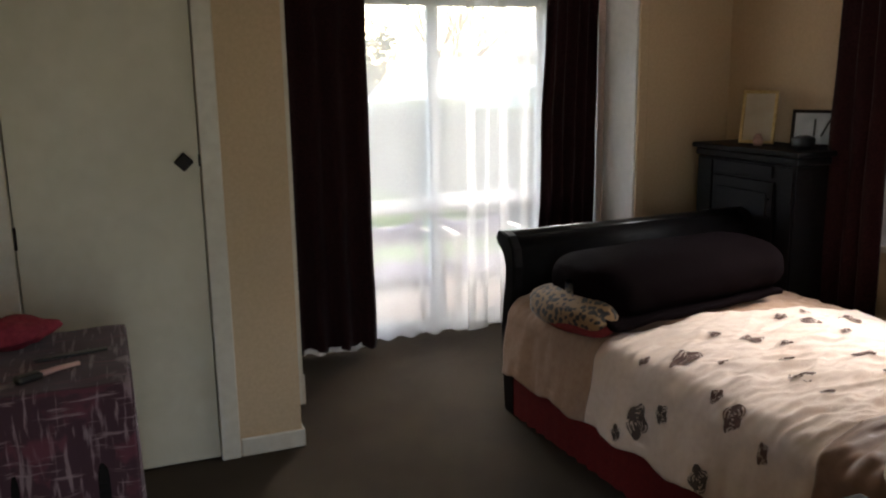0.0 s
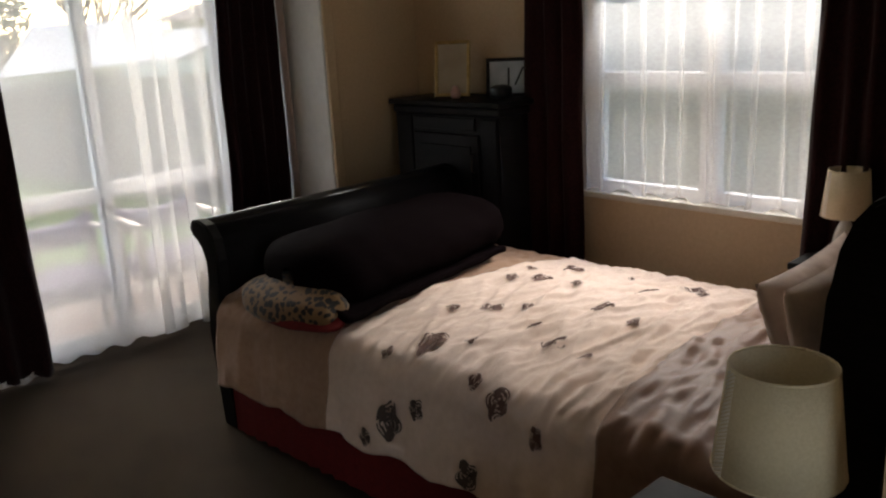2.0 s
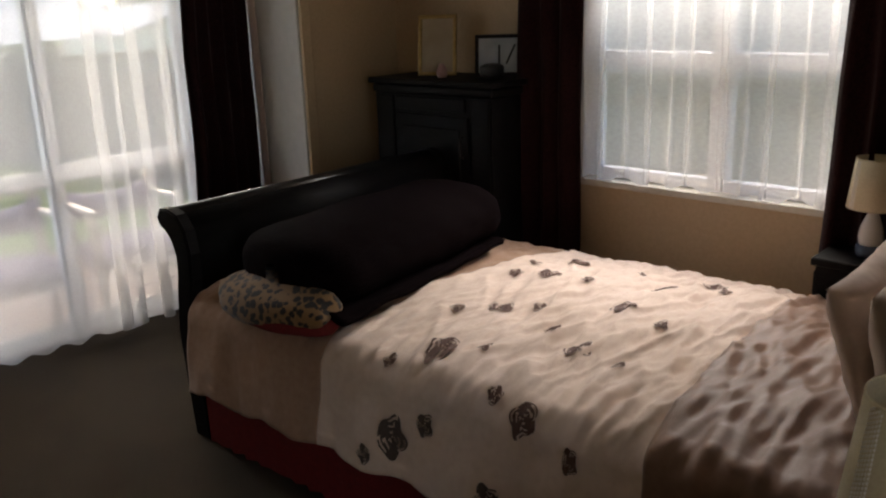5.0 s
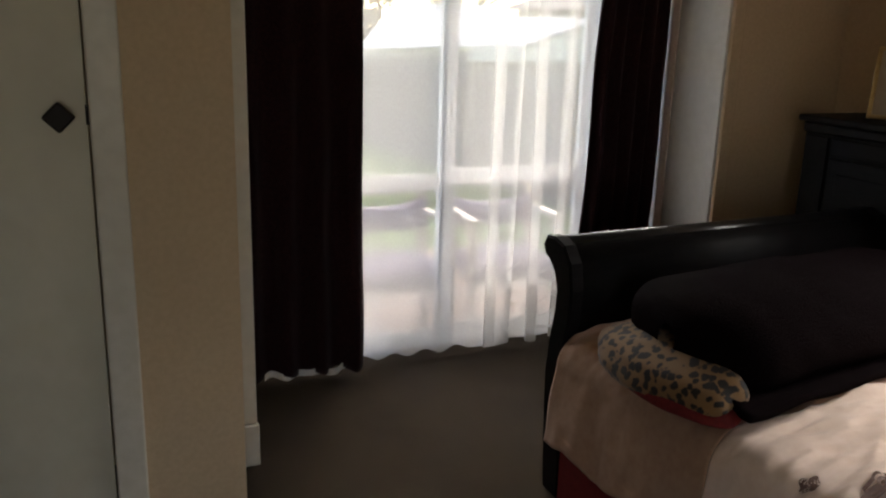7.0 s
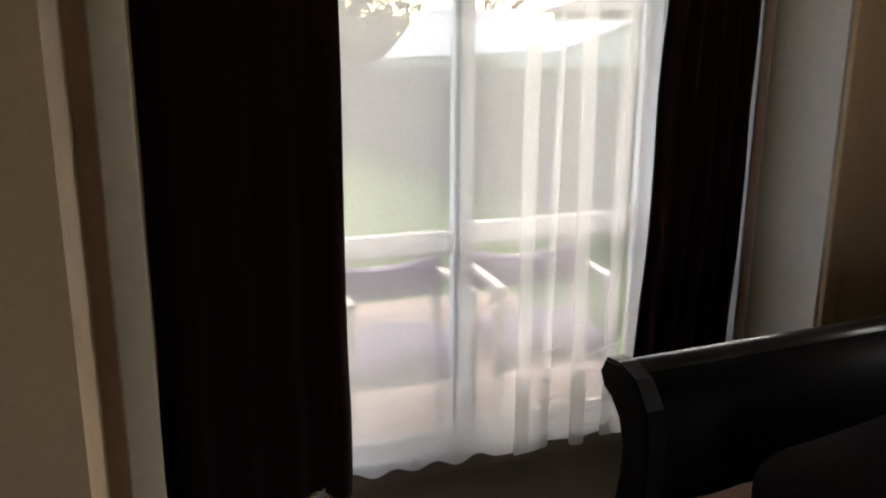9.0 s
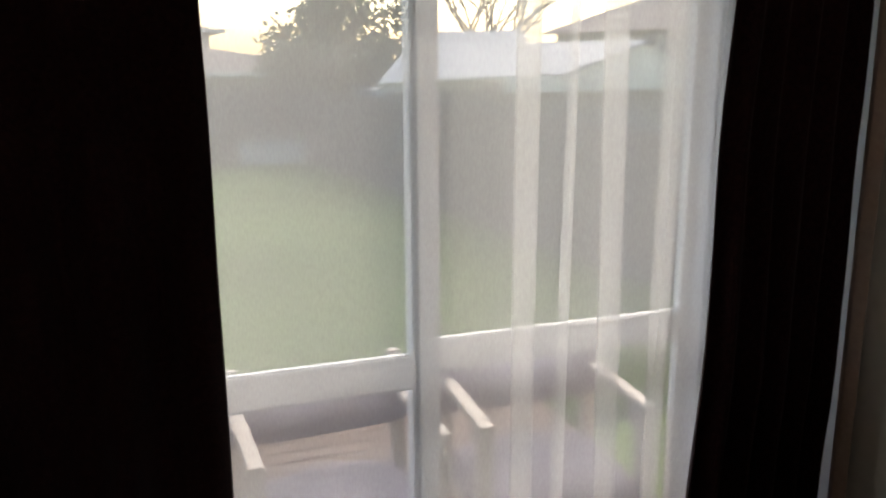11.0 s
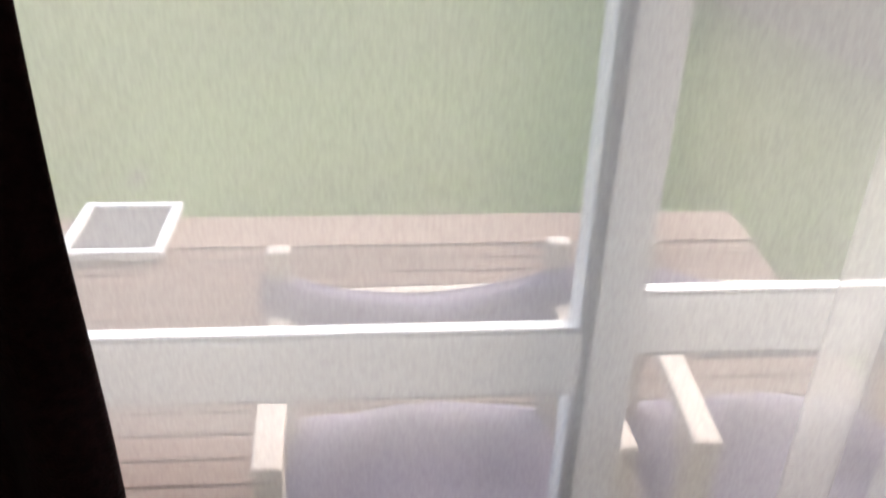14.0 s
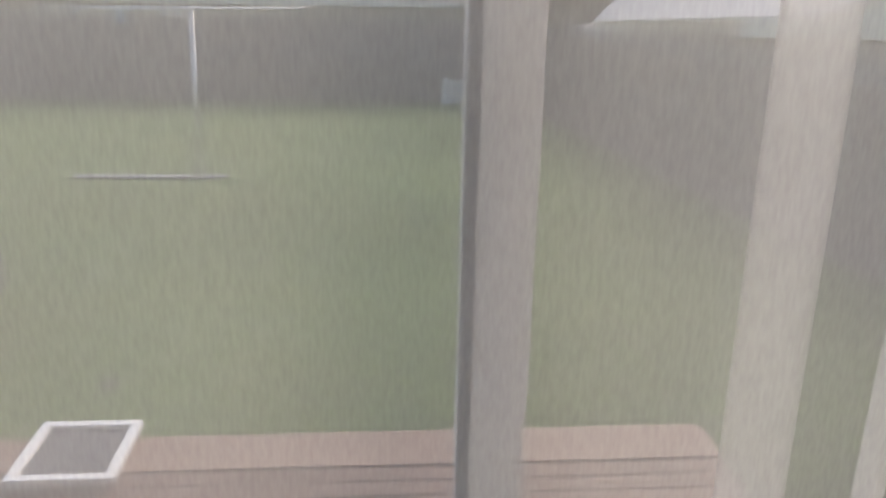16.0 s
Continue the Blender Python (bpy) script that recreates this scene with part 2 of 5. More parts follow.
M_ROOF = surf("pale_metal_roof", (0.27, 0.29, 0.31), (0.34, 0.36, 0.385), 6, 0.75, 0.05)
M_TILE = surf("brown_tile_roof", (0.16, 0.12, 0.10), (0.23, 0.18, 0.155), 30, 0.85, 0.3)
M_FASCIA = surf("cream_fascia", (0.66, 0.64, 0.55), (0.72, 0.7, 0.61), 10, 0.6)
M_BOARD = surf("grey_weatherboard", (0.28, 0.27, 0.26), (0.35, 0.34, 0.33), 8, 0.7, stretch=(1, 1, 8))
M_BRICKWALL = surf("cream_plaster", (0.5, 0.45, 0.38), (0.58, 0.53, 0.46), 12, 0.85, 0.1)
M_BARK = surf("bark", (0.09, 0.065, 0.05), (0.16, 0.12, 0.095), 30, 0.9, 0.6)
M_LEAF = surf("green_leaf", (0.07, 0.105, 0.035), (0.12, 0.16, 0.06), 3, 0.6, big=(0.13, 0.15, 0.06), big_scale=0.8)
M_CHAIRFRAME = surf("pale_painted_timber", (0.5, 0.42, 0.36), (0.6, 0.52, 0.46), 20, 0.6, 0.15, 60)
M_LILAC = surf("lilac_grey_cushion", (0.17, 0.14, 0.20), (0.24, 0.20, 0.275), 60, 0.9, 0.3, 280)
M_WHITEPAINT = surf("white_painted_timber", (0.74, 0.72, 0.69), (0.8, 0.78, 0.75), 20, 0.5, 0.05)
M_CARPAINT = surf("silver_car_paint", (0.30, 0.30, 0.34), (0.34, 0.34, 0.38), 60, 0.28, 0.0, metal=0.5, coat=0.6)
M_TYRE = surf("tyre_rubber", (0.02, 0.02, 0.02), (0.03, 0.03, 0.03), 60, 0.8, 0.1)
M_RIM = surf("alloy_rim", (0.6, 0.6, 0.62), (0.68, 0.68, 0.7), 30, 0.3, metal=0.8)
M_STEEL = surf("galvanised_steel", (0.5, 0.5, 0.5), (0.6, 0.6, 0.6), 40, 0.4, metal=0.5)
M_BLUE = surf("blue_plastic", (0.10, 0.35, 0.6), (0.14, 0.4, 0.65), 30, 0.4)
M_REDCLOTH = surf("crimson_cloth", (0.2, 0.012, 0.03), (0.3, 0.03, 0.05), 50, 0.85, 0.3, 200)
M_MESHDARK = surf("dark_flyscreen", (0.10, 0.09, 0.09), (0.15, 0.14, 0.14), 80, 0.8)


def glass_material():
    m = bpy.data.materials.new("window_glass")
    m.use_nodes = True
    nt = m.node_tree
    nt.nodes.remove(nt.nodes["Principled BSDF"])
    out = nt.nodes["Material Output"]
    tr = nt.nodes.new("ShaderNodeBsdfTransparent")
    tr.inputs[0].default_value = (0.96, 0.98, 0.97, 1)
    gl = nt.nodes.new("ShaderNodeBsdfGlossy")
    gl.inputs["Roughness"].default_value = 0.02
    lw = nt.nodes.new("ShaderNodeLayerWeight")
    pw = nt.nodes.new("ShaderNodeMath")
    pw.operation = "POWER"
    pw.inputs[1].default_value = 5.0
    nt.links.new(lw.outputs["Facing"], pw.inputs[0])
    fr = nt.nodes.new("ShaderNodeMath")
    fr.operation = "MULTIPLY_ADD"
    fr.inputs[1].default_value, fr.inputs[2].default_value = 0.5, 0.010
    nt.links.new(pw.outputs[0], fr.inputs[0])
    mx = nt.nodes.new("ShaderNodeMixShader")
    nt.links.new(fr.outputs[0], mx.inputs[0])
    nt.links.new(tr.outputs[0], mx.inputs[1])
    nt.links.new(gl.outputs[0], mx.inputs[2])
    nt.links.new(mx.outputs[0], out.inputs[0])
    return m


def sheer_material(name, clear, tint):
    """Net: partly open weave, partly white thread that lets light through."""
    m = bpy.data.materials.new(name)
    m.use_nodes = True
    nt = m.node_tree
    nt.nodes.remove(nt.nodes["Principled BSDF"])
    out = nt.nodes["Material Output"]
    tr = nt.nodes.new("ShaderNodeBsdfTransparent")
    tl = nt.nodes.new("ShaderNodeBsdfTranslucent")
    tl.inputs[0].default_value = tint
    df = nt.nodes.new("ShaderNodeBsdfDiffuse")
    df.inputs[0].default_value = tint
    m1 = nt.nodes.new("ShaderNodeMixShader")
    m1.inputs[0].default_value = 0.55
    nt.links.new(tl.outputs[0], m1.inputs[1])
    nt.links.new(df.outputs[0], m1.inputs[2])
    tc = nt.nodes.new("ShaderNodeTexCoord")
    mp = nt.nodes.new("ShaderNodeMapping")
    mp.inputs["Scale"].default_value = (330, 40, 75)
    n1 = nt.nodes.new("ShaderNodeTexNoise")
    n1.inputs["Scale"].default_value = 1.0
    nt.links.new(tc.outputs["Object"], mp.inputs[0])
    nt.links.new(mp.outputs[0], n1.inputs["Vector"])
    mr = nt.nodes.new("ShaderNodeMapRange")
    mr.inputs["From Min"].default_value, mr.inputs["From Max"].default_value = 0.25, 0.75
    mr.inputs["To Min"].default_value, mr.inputs["To Max"].default_value = 1 - clear - 0.028, 1 - clear + 0.028
    nt.links.new(n1.outputs["Fac"], mr.inputs["Value"])
    m2 = nt.nodes.new("ShaderNodeMixShader")
    nt.links.new(mr.outputs[0], m2.inputs[0])
    nt.links.new(tr.outputs[0], m2.inputs[1])
    nt.links.new(m1.outputs[0], m2.inputs[2])
    nt.links.new(m2.outputs[0], out.inputs[0])
    return m


def spotted(name, ground, ring, scale, edge):
    m = bpy.data.materials.new(name)
    m.use_nodes = True
    nt = m.node_tree
    b = nt.nodes["Principled BSDF"]
    tc = nt.nodes.new("ShaderNodeTexCoord")
    n1 = nt.nodes.new("ShaderNodeTexNoise")
    n1.inputs["Scale"].default_value = scale * 0.8
    add = nt.nodes.new("ShaderNodeMix")
    add.data_type, add.blend_type = "RGBA", "ADD"
    add.inputs["Factor"].default_value = 0.03
    nt.links.new(tc.outputs["Object"], n1.inputs["Vector"])
    nt.links.new(tc.outputs["Object"], add.inputs["A"])
    nt.links.new(n1.outputs["Color"], add.inputs["B"])
    vo = nt.nodes.new("ShaderNodeTexVoronoi")
    vo.inputs["Scale"].default_value = scale
    nt.links.new(add.outputs["Result"], vo.inputs["Vector"])
    ramp = nt.nodes.new("ShaderNodeValToRGB")
    e = ramp.color_ramp.elements
    e[0].position, e[0].color = edge[0], (*ring, 1)
    e[1].position, e[1].color = edge[1], (*ground, 1)
    nt.links.new(vo.outputs["Distance"], ramp.inputs[0])
    nt.links.new(ramp.outputs[0], b.inputs["Base Color"])
    b.inputs["Roughness"].default_value, b.inputs["Sheen Weight"].default_value = 0.9, 0.3
    return m


M_GLASS = glass_material()
M_SHEER = sheer_material("white_net", 0.60, (0.93, 0.93, 0.92, 1))
M_LEOPARD = spotted("leopard_plush", (0.20, 0.108, 0.04), (0.008, 0.005, 0.004), 36, (0.40, 0.50))


def plaid(name, ground, pale, warm):
    """Woven cloth with crossing broken bands."""
    m = bpy.data.materials.new(name)
    m.use_nodes = True
    nt = m.node_tree
    b = nt.nodes["Principled BSDF"]
    tc = nt.nodes.new("ShaderNodeTexCoord")
    col = None
    for stretch, tone, lo in (((70, 6, 9), pale, 0.56), ((7, 60, 8), warm, 0.55), ((9, 8, 75), pale, 0.58), ((4, 4, 4), ground, 0.6)):
        mp = nt.nodes.new("ShaderNodeMapping")
        mp.inputs["Scale"].default_value = stretch
        n1 = nt.nodes.new("ShaderNodeTexNoise")
        n1.inputs["Scale"].default_value, n1.inputs["Detail"].default_value = 1.0, 3.0
        nt.links.new(tc.outputs["Object"], mp.inputs[0])
        nt.links.new(mp.outputs[0], n1.inputs["Vector"])
        mr = nt.nodes.new("ShaderNodeMapRange")
        mr.inputs["From Min"].default_value, mr.inputs["From Max"].default_value = lo, lo + 0.1
        mr.inputs["To Max"].default_value = 0.75
        nt.links.new(n1.outputs["Fac"], mr.inputs["Value"])
        mix = nt.nodes.new("ShaderNodeMix")
        mix.data_type = "RGBA"
        mix.inputs["A"].default_value, mix.inputs["B"].default_value = (*ground, 1), (*tone, 1)
        nt.links.new(mr.outputs[0], mix.inputs["Factor"])
        if col:
            nt.links.new(col, mix.inputs["A"])
        col = mix.outputs["Result"]
    nt.links.new(col, b.inputs["Base Color"])
    b.inputs["Roughness"].default_value, b.inputs["Sheen Weight"].default_value = 0.9, 0.1
    return m


M_SCARF = plaid("patterned_scarf", (0.045, 0.016, 0.026), (0.26, 0.19, 0.21), (0.12, 0.03, 0.05))


# ---- the room ----
H = 2.45
floor = piece("floor", box(-2.75, 2.05, -5.9, 0.02, -0.12, 0.0), M_CARPET, "worn brown cut-pile carpet", "floor", kind="structure")
piece("ceiling", box(-2.75, 2.05, -5.9, 0.2, H, H + 0.12), M_CEIL, "off-white painted plaster ceiling", "ceiling", kind="structure")


def wall(name, bm, label="cream-tan painted plaster wall", material=None):
    return piece(name, bm, material or M_WALL, label, "wall", kind="structure")


# window wall and the alcove
wall("wall_north_left", box(-1.31, -0.82, 0.002, 0.15, 0.0, H))
wall("wall_north_right", box(0.86, 1.26, 0.0, 0.15, 0.0, H))
wall("wall_north_head", box(-0.82, 0.86, 0.0, 0.15, 2.16, H))
wall("wall_alcove_left", box(-1.31, -1.10, -0.858, 0.0, 0.0, H))
wall("wall_closet_side", box(-1.31, -1.17, -1.25, -0.86, 0.0, H))
wall("wall_alcove_right", box(1.10, 1.26, -0.45, 0.0, 0.0, H))
wall("wall_alcove_bulkhead", box(-1.098, 1.098, -0.62, -0.002, 2.20, H), "white painted soffit over the window alcove", M_REVEAL)
wall("wall_northeast", box(1.10, 1.90, -0.60, -0.452, 0.0, H))
# closet front with its door opening
wall("wall_closet", box(-1.45, -1.17, -1.37, -1.252, 0.0, H))
wall("wall_closet_head", box(-2.30, -1.45, -1.37, -1.252, 2.04, H))
wall("wall_closet_end", box(-2.62, -2.30, -1.37, -1.252, 0.0, H))
wall("wall_closet_back", box(-2.62, -1.312, -0.72, -0.62, 0.0, H))
# east wall round its window
EX = 1.76
wall("wall_east_north", box(EX, EX + 0.15, -1.86, -0.602, 0.0, H))
wall("wall_east_south", box(EX, EX + 0.15, -4.22, -3.14, 0.0, H))
wall("wall_east_below", box(EX, EX + 0.15, -3.14, -1.86, 0.0, 0.74))
wall("wall_east_above", box(EX, EX + 0.15, -3.14, -1.86, 2.12, H))
wall("wall_south", box(-0.50, EX, -4.22, -4.085, 0.0, H))
wall("wall_entry", box(-0.50, -0.37, -5.75, -4.222, 0.0, H))
wall("wall_west", box(-2.75, -2.62, -5.75, -0.62, 0.0, H))
# unseen back wall; its opening is made up to hold the fill lamp
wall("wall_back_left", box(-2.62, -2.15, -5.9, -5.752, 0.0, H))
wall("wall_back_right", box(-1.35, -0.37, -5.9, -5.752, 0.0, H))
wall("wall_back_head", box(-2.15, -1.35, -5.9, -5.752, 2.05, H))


def trim(name, bm, label, material=None):
    return piece(name, bm, material or M_TRIM, label, "trim", kind="structure")


def skirting(x0, x1, y0, y1, h=0.085):
    return trim("baseboard", box(x0, x1, y0, y1, 0.001, h, 0.006), "low white painted baseboard with a rounded top")


skirting(-1.44, -1.156, -1.384, -1.371)
skirting(-1.169, -1.156, -1.37, -0.877)
skirting(1.152, EX - 0.002, -0.614, -0.601)
skirting(EX - 0.014, EX, -4.07, -0.616)
skirting(-0.49, EX - 0.016, -4.084, -4.07)
skirting(-2.6, -2.33, -1.384, -1.371)
# alcove surround
trim("trim_alcove_left", box(-1.128, -1.052, -0.884, -0.859, 0.16, 2.3, 0.006), "pale painted architrave at the alcove's edge")
trim("trim_alcove_left_block", box(-1.133, -1.045, -0.89, -0.859, 0.0, 0.158, 0.004), "pale painted plinth block under the architrave")
trim("trim_alcove_right", box(1.086, 1.15, -0.622, -0.601, 0.0, 2.198, 0.005), "cream painted architrave at the alcove's edge", M_WALL)
trim("trim_alcove_reveal", box(1.078, 1.099, -0.598, -0.004, 0.0, 2.198, 0.003), "white painted board lining the alcove's side", M_REVEAL)
trim("trim_curtain_board", box(-1.095, 1.076, -0.105, -0.082, 2.10, 2.196, 0.004), "white painted board behind the curtain track", M_REVEAL)


# closet door
def closet_door():
    y = -1.362
    d = tagged(part("door_1", box(-2.235, -1.53, y, y + 0.037, 0.012, 2.0, 0.003), M_DOOR), "plain cream painted flush cupboard door, closed", "door", kind="structure")
    knob = part("door_knob", moved(box(-0.028, 0.028, -0.012, 0.012, -0.028, 0.028, 0.006), Matrix.Translation((-1.595, y - 0.053, 1.312)) @ pose(0, 0, 0, 0, 45, 0)), M_DARKMETAL, d, "dark diamond-shaped knob")
    part("knob_stem", moved(lathe([(0.013, 0), (0.009, 0.02), (0.009, 0.045)], 16), Matrix.Translation((-1.595, y, 1.312)) @ pose(0, 0, 0, 90)), M_DARKMETAL, knob)
    part("latch_plate", box(-1.534, -1.524, y - 0.004, y + 0.004, 1.287, 1.337, 0.001), M_DARKMETAL, d)
    for z in (1.0, 1.8, 0.25):
        part("hinge", box(-2.243, -2.229, y - 0.008, y + 0.004, z, z + 0.09, 0.003), M_DARKMETAL, d)
    for x0, x1, z0, z1 in ((-1.526, -1.445, 0.0, 2.075), (-2.32, -2.24, 0.0, 2.075), (-2.24, -1.526, 2.005, 2.075)):
        trim("trim_door_frame", box(x0, x1, y - 0.026, y + 0.112, z0, z1, 0.006), "cream painted door architrave")


closet_door()


# hook on the architrave
hook = thing("coat_hook", "small dark metal hook screwed to the white architrave", "hook", pose(-1.09, -0.888, 1.72))
part("plate", box(-0.010, 0.010, -0.004, 0.003, -0.03, 0.03, 0.002), M_DARKMETAL, hook)
part("arm", tube([(0, -0.004, 0.01), (0, -0.03, 0.0), (0, -0.042, 0.012), (0, -0.045, 0.03)], 0.004, 8), M_DARKMETAL, hook, smooth=True)


# sliding window: two bays, each with a mid rail
def frame_bar(parent, name, x0, x1, y0, y1, z0, z1):
    return part(name, box(x0, x1, y0, y1, z0, z1, 0.004), M_UPVC, parent)


def big_window():
    w = tagged(part("window_1", box(-0.82, 0.86, -0.004, 0.10, 0.0, 0.045, 0.004), M_UPVC), "floor-length white framed window with a mid rail", "window", kind="structure")
    frame_bar(w, "window_frame", -0.82, -0.755, 0.0, 0.10, 0.047, 2.158)
    frame_bar(w, "window_frame", 0.795, 0.86, 0.0, 0.10, 0.047, 2.158)
    frame_bar(w, "window_frame", -0.753, 0.793, 0.0, 0.10, 2.10, 2.158)
    for x0, x1, y0, top in ((-0.753, -0.004, -0.006, 0.868), (0.012, 0.793, 0.050, 0.879)):
        y1 = y0 + 0.035
        end = x1 if x1 < 0 else x1 - 0.03
        frame_bar(w, "mid_rail", x0 + 0.03, end, y0 - 0.002, y1, top - 0.078, top)
        frame_bar(w, "bottom_rail", x0 + 0.03, end, y0, y1, 0.047, 0.095)
        frame_bar(w, "top_rail", x0 + 0.03, end, y0, y1, 2.04, 2.098)
        frame_bar(w, "stile", x0, x0 + 0.029, y0, y1, 0.047, 2.098)
        if end < x1:
            frame_bar(w, "stile", x1 - 0.029, x1, y0, y1, 0.047, 2.098)
        for z0, z1 in ((0.097, top - 0.08), (top + 0.002, 2.038)):
            p = part("pane", box(x0 + 0.03, end, y0 + 0.014, y0 + 0.018, z0, z1), M_GLASS, w)
            p.visible_shadow = False
    frame_bar(w, "mullion", 0.006, 0.058, -0.006, 0.034, 0.047, 2.098)
    part("mullion_return", box(0.001, 0.0115, 0.036, 0.086, 0.047, 2.098, 0.002), M_UPVC, w)
    part("seal", box(-0.0035, 0.0055, -0.003, 0.02, 0.047, 2.098), M_GASKET, w, "dark rubber seal between the panels")
    for x0, x1, y, z in ((-0.72, -0.006, -0.0075, 0.871), (0.044, 0.76, 0.048, 0.882), (-0.72, -0.006, -0.0075, 0.786), (0.044, 0.76, 0.048, 0.797)):
        part("glazing_seal", box(x0, x1, y + 0.004, y + 0.010, z - 0.001, z + 0.002), M_GASKET, w)
    return w


big_window()


# ---- curtains ----
def pleats(x0, x1, depth, count, seed):
    rnd = random.Random(seed)
    ph = [rnd.uniform(0.75, 1.25) for _ in range(count)]
    cum = np.concatenate([[0], np.cumsum(ph)])
    cum = cum / cum[-1]

    def fold(s):
        k = min(count - 1, max(0, int(np.searchsorted(cum, s, side="right")) - 1))
        a = (s - cum[k]) / (cum[k + 1] - cum[k])
        return math.sin(2 * math.pi * a) * depth * (0.7 + 0.3 * ph[k])
    return fold


def heavy_curtain(name, x0, x1, y, z0, z1, flare, seed, label, axis="x", count=7, lean=0.0):
    """Pleated cloth, gathered at the head and wider at the hem. axis: the way that the track runs."""
    fold = pleats(x0, x1, 0.030, count, seed)
    mid = (x0 + x1) / 2

    def at(s, t):
        z = z1 + (z0 - z1) * t
        width = 1 + flare * (0.15 * math.sin(t * 5.5 + seed) + t * 0.9 + 0.25 * ns(t * 2.2, seed, 0))
        along = mid + (x0 + (x1 - x0) * s - mid) * width + lean * t + 0.010 * ns(s * 5, t * 4, seed)
        off = fold(s) * (0.45 + 0.7 * t) + 0.022 * ns(s * 3.0, t * 2.5, seed + 5) + 0.008 * ns(s * 14, t * 7, seed)
        hem = 0.018 * (ns(s * 9, seed, 2.0)) * (1 if t > 0.97 else 0)
        return (along, y + off, z + hem) if axis == "x" else (y + off, along, z + hem)

    c = thing(name, label, "curtain", group="dark window curtains")
    ob = part("drop", grid(120, 70, at), M_CURTAIN, c, smooth=True)
    solid(ob, 0.004, 0.0)
    return c


lc = heavy_curtain("curtain", -1.04, -0.458, -0.195, 0.03, 2.10, 0.02, 3, "long dark plum velvet curtain, pulled back beside the big window", count=4)
rc = heavy_curtain("curtain", 0.69, 1.055, -0.215, 0.03, 2.10, 0.10, 11, "long dark plum velvet curtain gathered against the alcove side", count=5, lean=-0.055)
part("hem_lining", grid(40, 2, lambda s, t: (-0.90 + 0.40 * s, -0.205 + 0.02 * math.sin(s * 22), 0.018 + 0.03 * t + 0.008 * math.sin(s * 16))), M_REVEAL, lc, "pale lining showing under the hem")
part("lining", grid(30, 30, lambda s, t: (1.025 + 0.048 * s, -0.275 + 0.02 * math.sin(s * 9), 2.09 - 2.03 * t)), surf("curtain_lining", (0.55, 0.42, 0.38), (0.62, 0.5, 0.45), 60, 0.85), rc, "dull pink lining at the edge", smooth=True)

track = thing("curtain_track", "white curtain track over the big window", "track")
part("rail", box(-1.05, 1.07, -0.19, -0.16, 2.118, 2.142, 0.004), M_TRIM, track)
for k in range(5):
    part("bracket", box(-1.0 + 0.5 * k, -0.98 + 0.5 * k, -0.159, -0.106, 2.12, 2.15, 0.002), M_TRIM, track)


def net_curtain(name, x0, x1, y, z0, z1, folds, label, axis="x", nu=260, sway=0.02, seed=0, border=0.0):
    """A net with flat stretches and folds that lie back over themselves. folds: the place and width of each."""
    def at(s, t):
        x = x0 + (x1 - x0) * s
        off = 0.004 * math.sin(x * 23) + 0.006 * ns(x * 4, t * 2, seed)
        shift = 0.0
        for c, w in folds:
            c2 = c + sway * (t - 0.3) * math.sin(c * 17 + seed)
            a = (x - c2) / w
            if abs(a) < 1:
                b = math.cos(a * math.pi / 2) ** 2
                shift += -math.sin(a * math.pi) * w * 0.78
                off += -0.022 * b * (0.5 + 0.5 * t) * (1 if math.sin(c * 31) > 0 else -1)
        z = z1 + (z0 - z1) * t + (0.012 * math.sin(x * 40 + seed) + 0.01 * ns(x * 6, 1, seed)) * (1 if t > 0.985 else 0)
        return (x + shift, y + off, z) if axis == "x" else (y + off, x + shift, z)

    c = thing(name, label, "net curtain", group="net curtains")
    part("drop", grid(nu, 36, at), M_SHEER, c, smooth=True)
    if border:
        part("lace_border", grid(nu, 10, lambda s, t: tuple(Vector(at(s, 1.0 - border * t)) - Vector((0, 0.0025, 0) if axis == "x" else (0.0025, 0, 0)))), M_SHEER, c, "denser lace border above the hem", smooth=True)
    part("hem", grid(nu, 1, lambda s, t: tuple(Vector(at(s, 1.0 - 0.022 * t)) - Vector((0, 0.003, 0) if axis == "x" else (0.003, 0, 0)))), M_SHEER, c, smooth=True)
    return c


big_net = net_curtain("net_curtain", -0.80, 0.83, -0.120, 0.03, 2.09, [(0.215, 0.085), (0.33, 0.05), (0.43, 0.095), (0.52, 0.045), (0.60, 0.09), (0.675, 0.05), (0.73, 0.075), (0.785, 0.05), (-0.70, 0.04)], "white net curtain, partly flat, partly in long folds", border=0.15)
for row in range(6):
    zz = 0.10 + 0.062 * row

    def wave(s, t, zz=zz, row=row):
        x = -0.78 + 1.55 * s
        amp = 0.016 + 0.008 * math.sin(x * 9 + row)
        return (x, -0.129 + 0.004 * math.sin(x * 23), zz + amp * math.sin(x * 31 + row * 1.7) + 0.012 * math.sin(x * 11 + row) + (0.004 + 0.005 * abs(math.sin(x * 15 + row * 2))) * (2 * t - 1))
    part("wave_stitching", grid(200, 1, wave), M_SHEER, big_net, "wavy raised stitching near the hem")
net_curtain("net_curtain", -3.16, -1.84, EX - 0.055, 0.77, 2.15, [(-1.88, 0.03), (-2.0, 0.035), (-2.1, 0.03), (-2.22, 0.04), (-2.33, 0.03), (-2.42, 0.03), (-2.56, 0.045), (-2.66, 0.03), (-2.77, 0.04), (-2.88, 0.03), (-2.98, 0.045), (-3.08, 0.03)], "white net curtain in many folds over the bedroom window", axis="y", seed=4)
heavy_curtain("curtain", -1.91, -1.57, EX - 0.13, 0.05, 2.25, 0.12, 7, "long dark plum curtain beside the chest of drawers", axis="y", count=3)
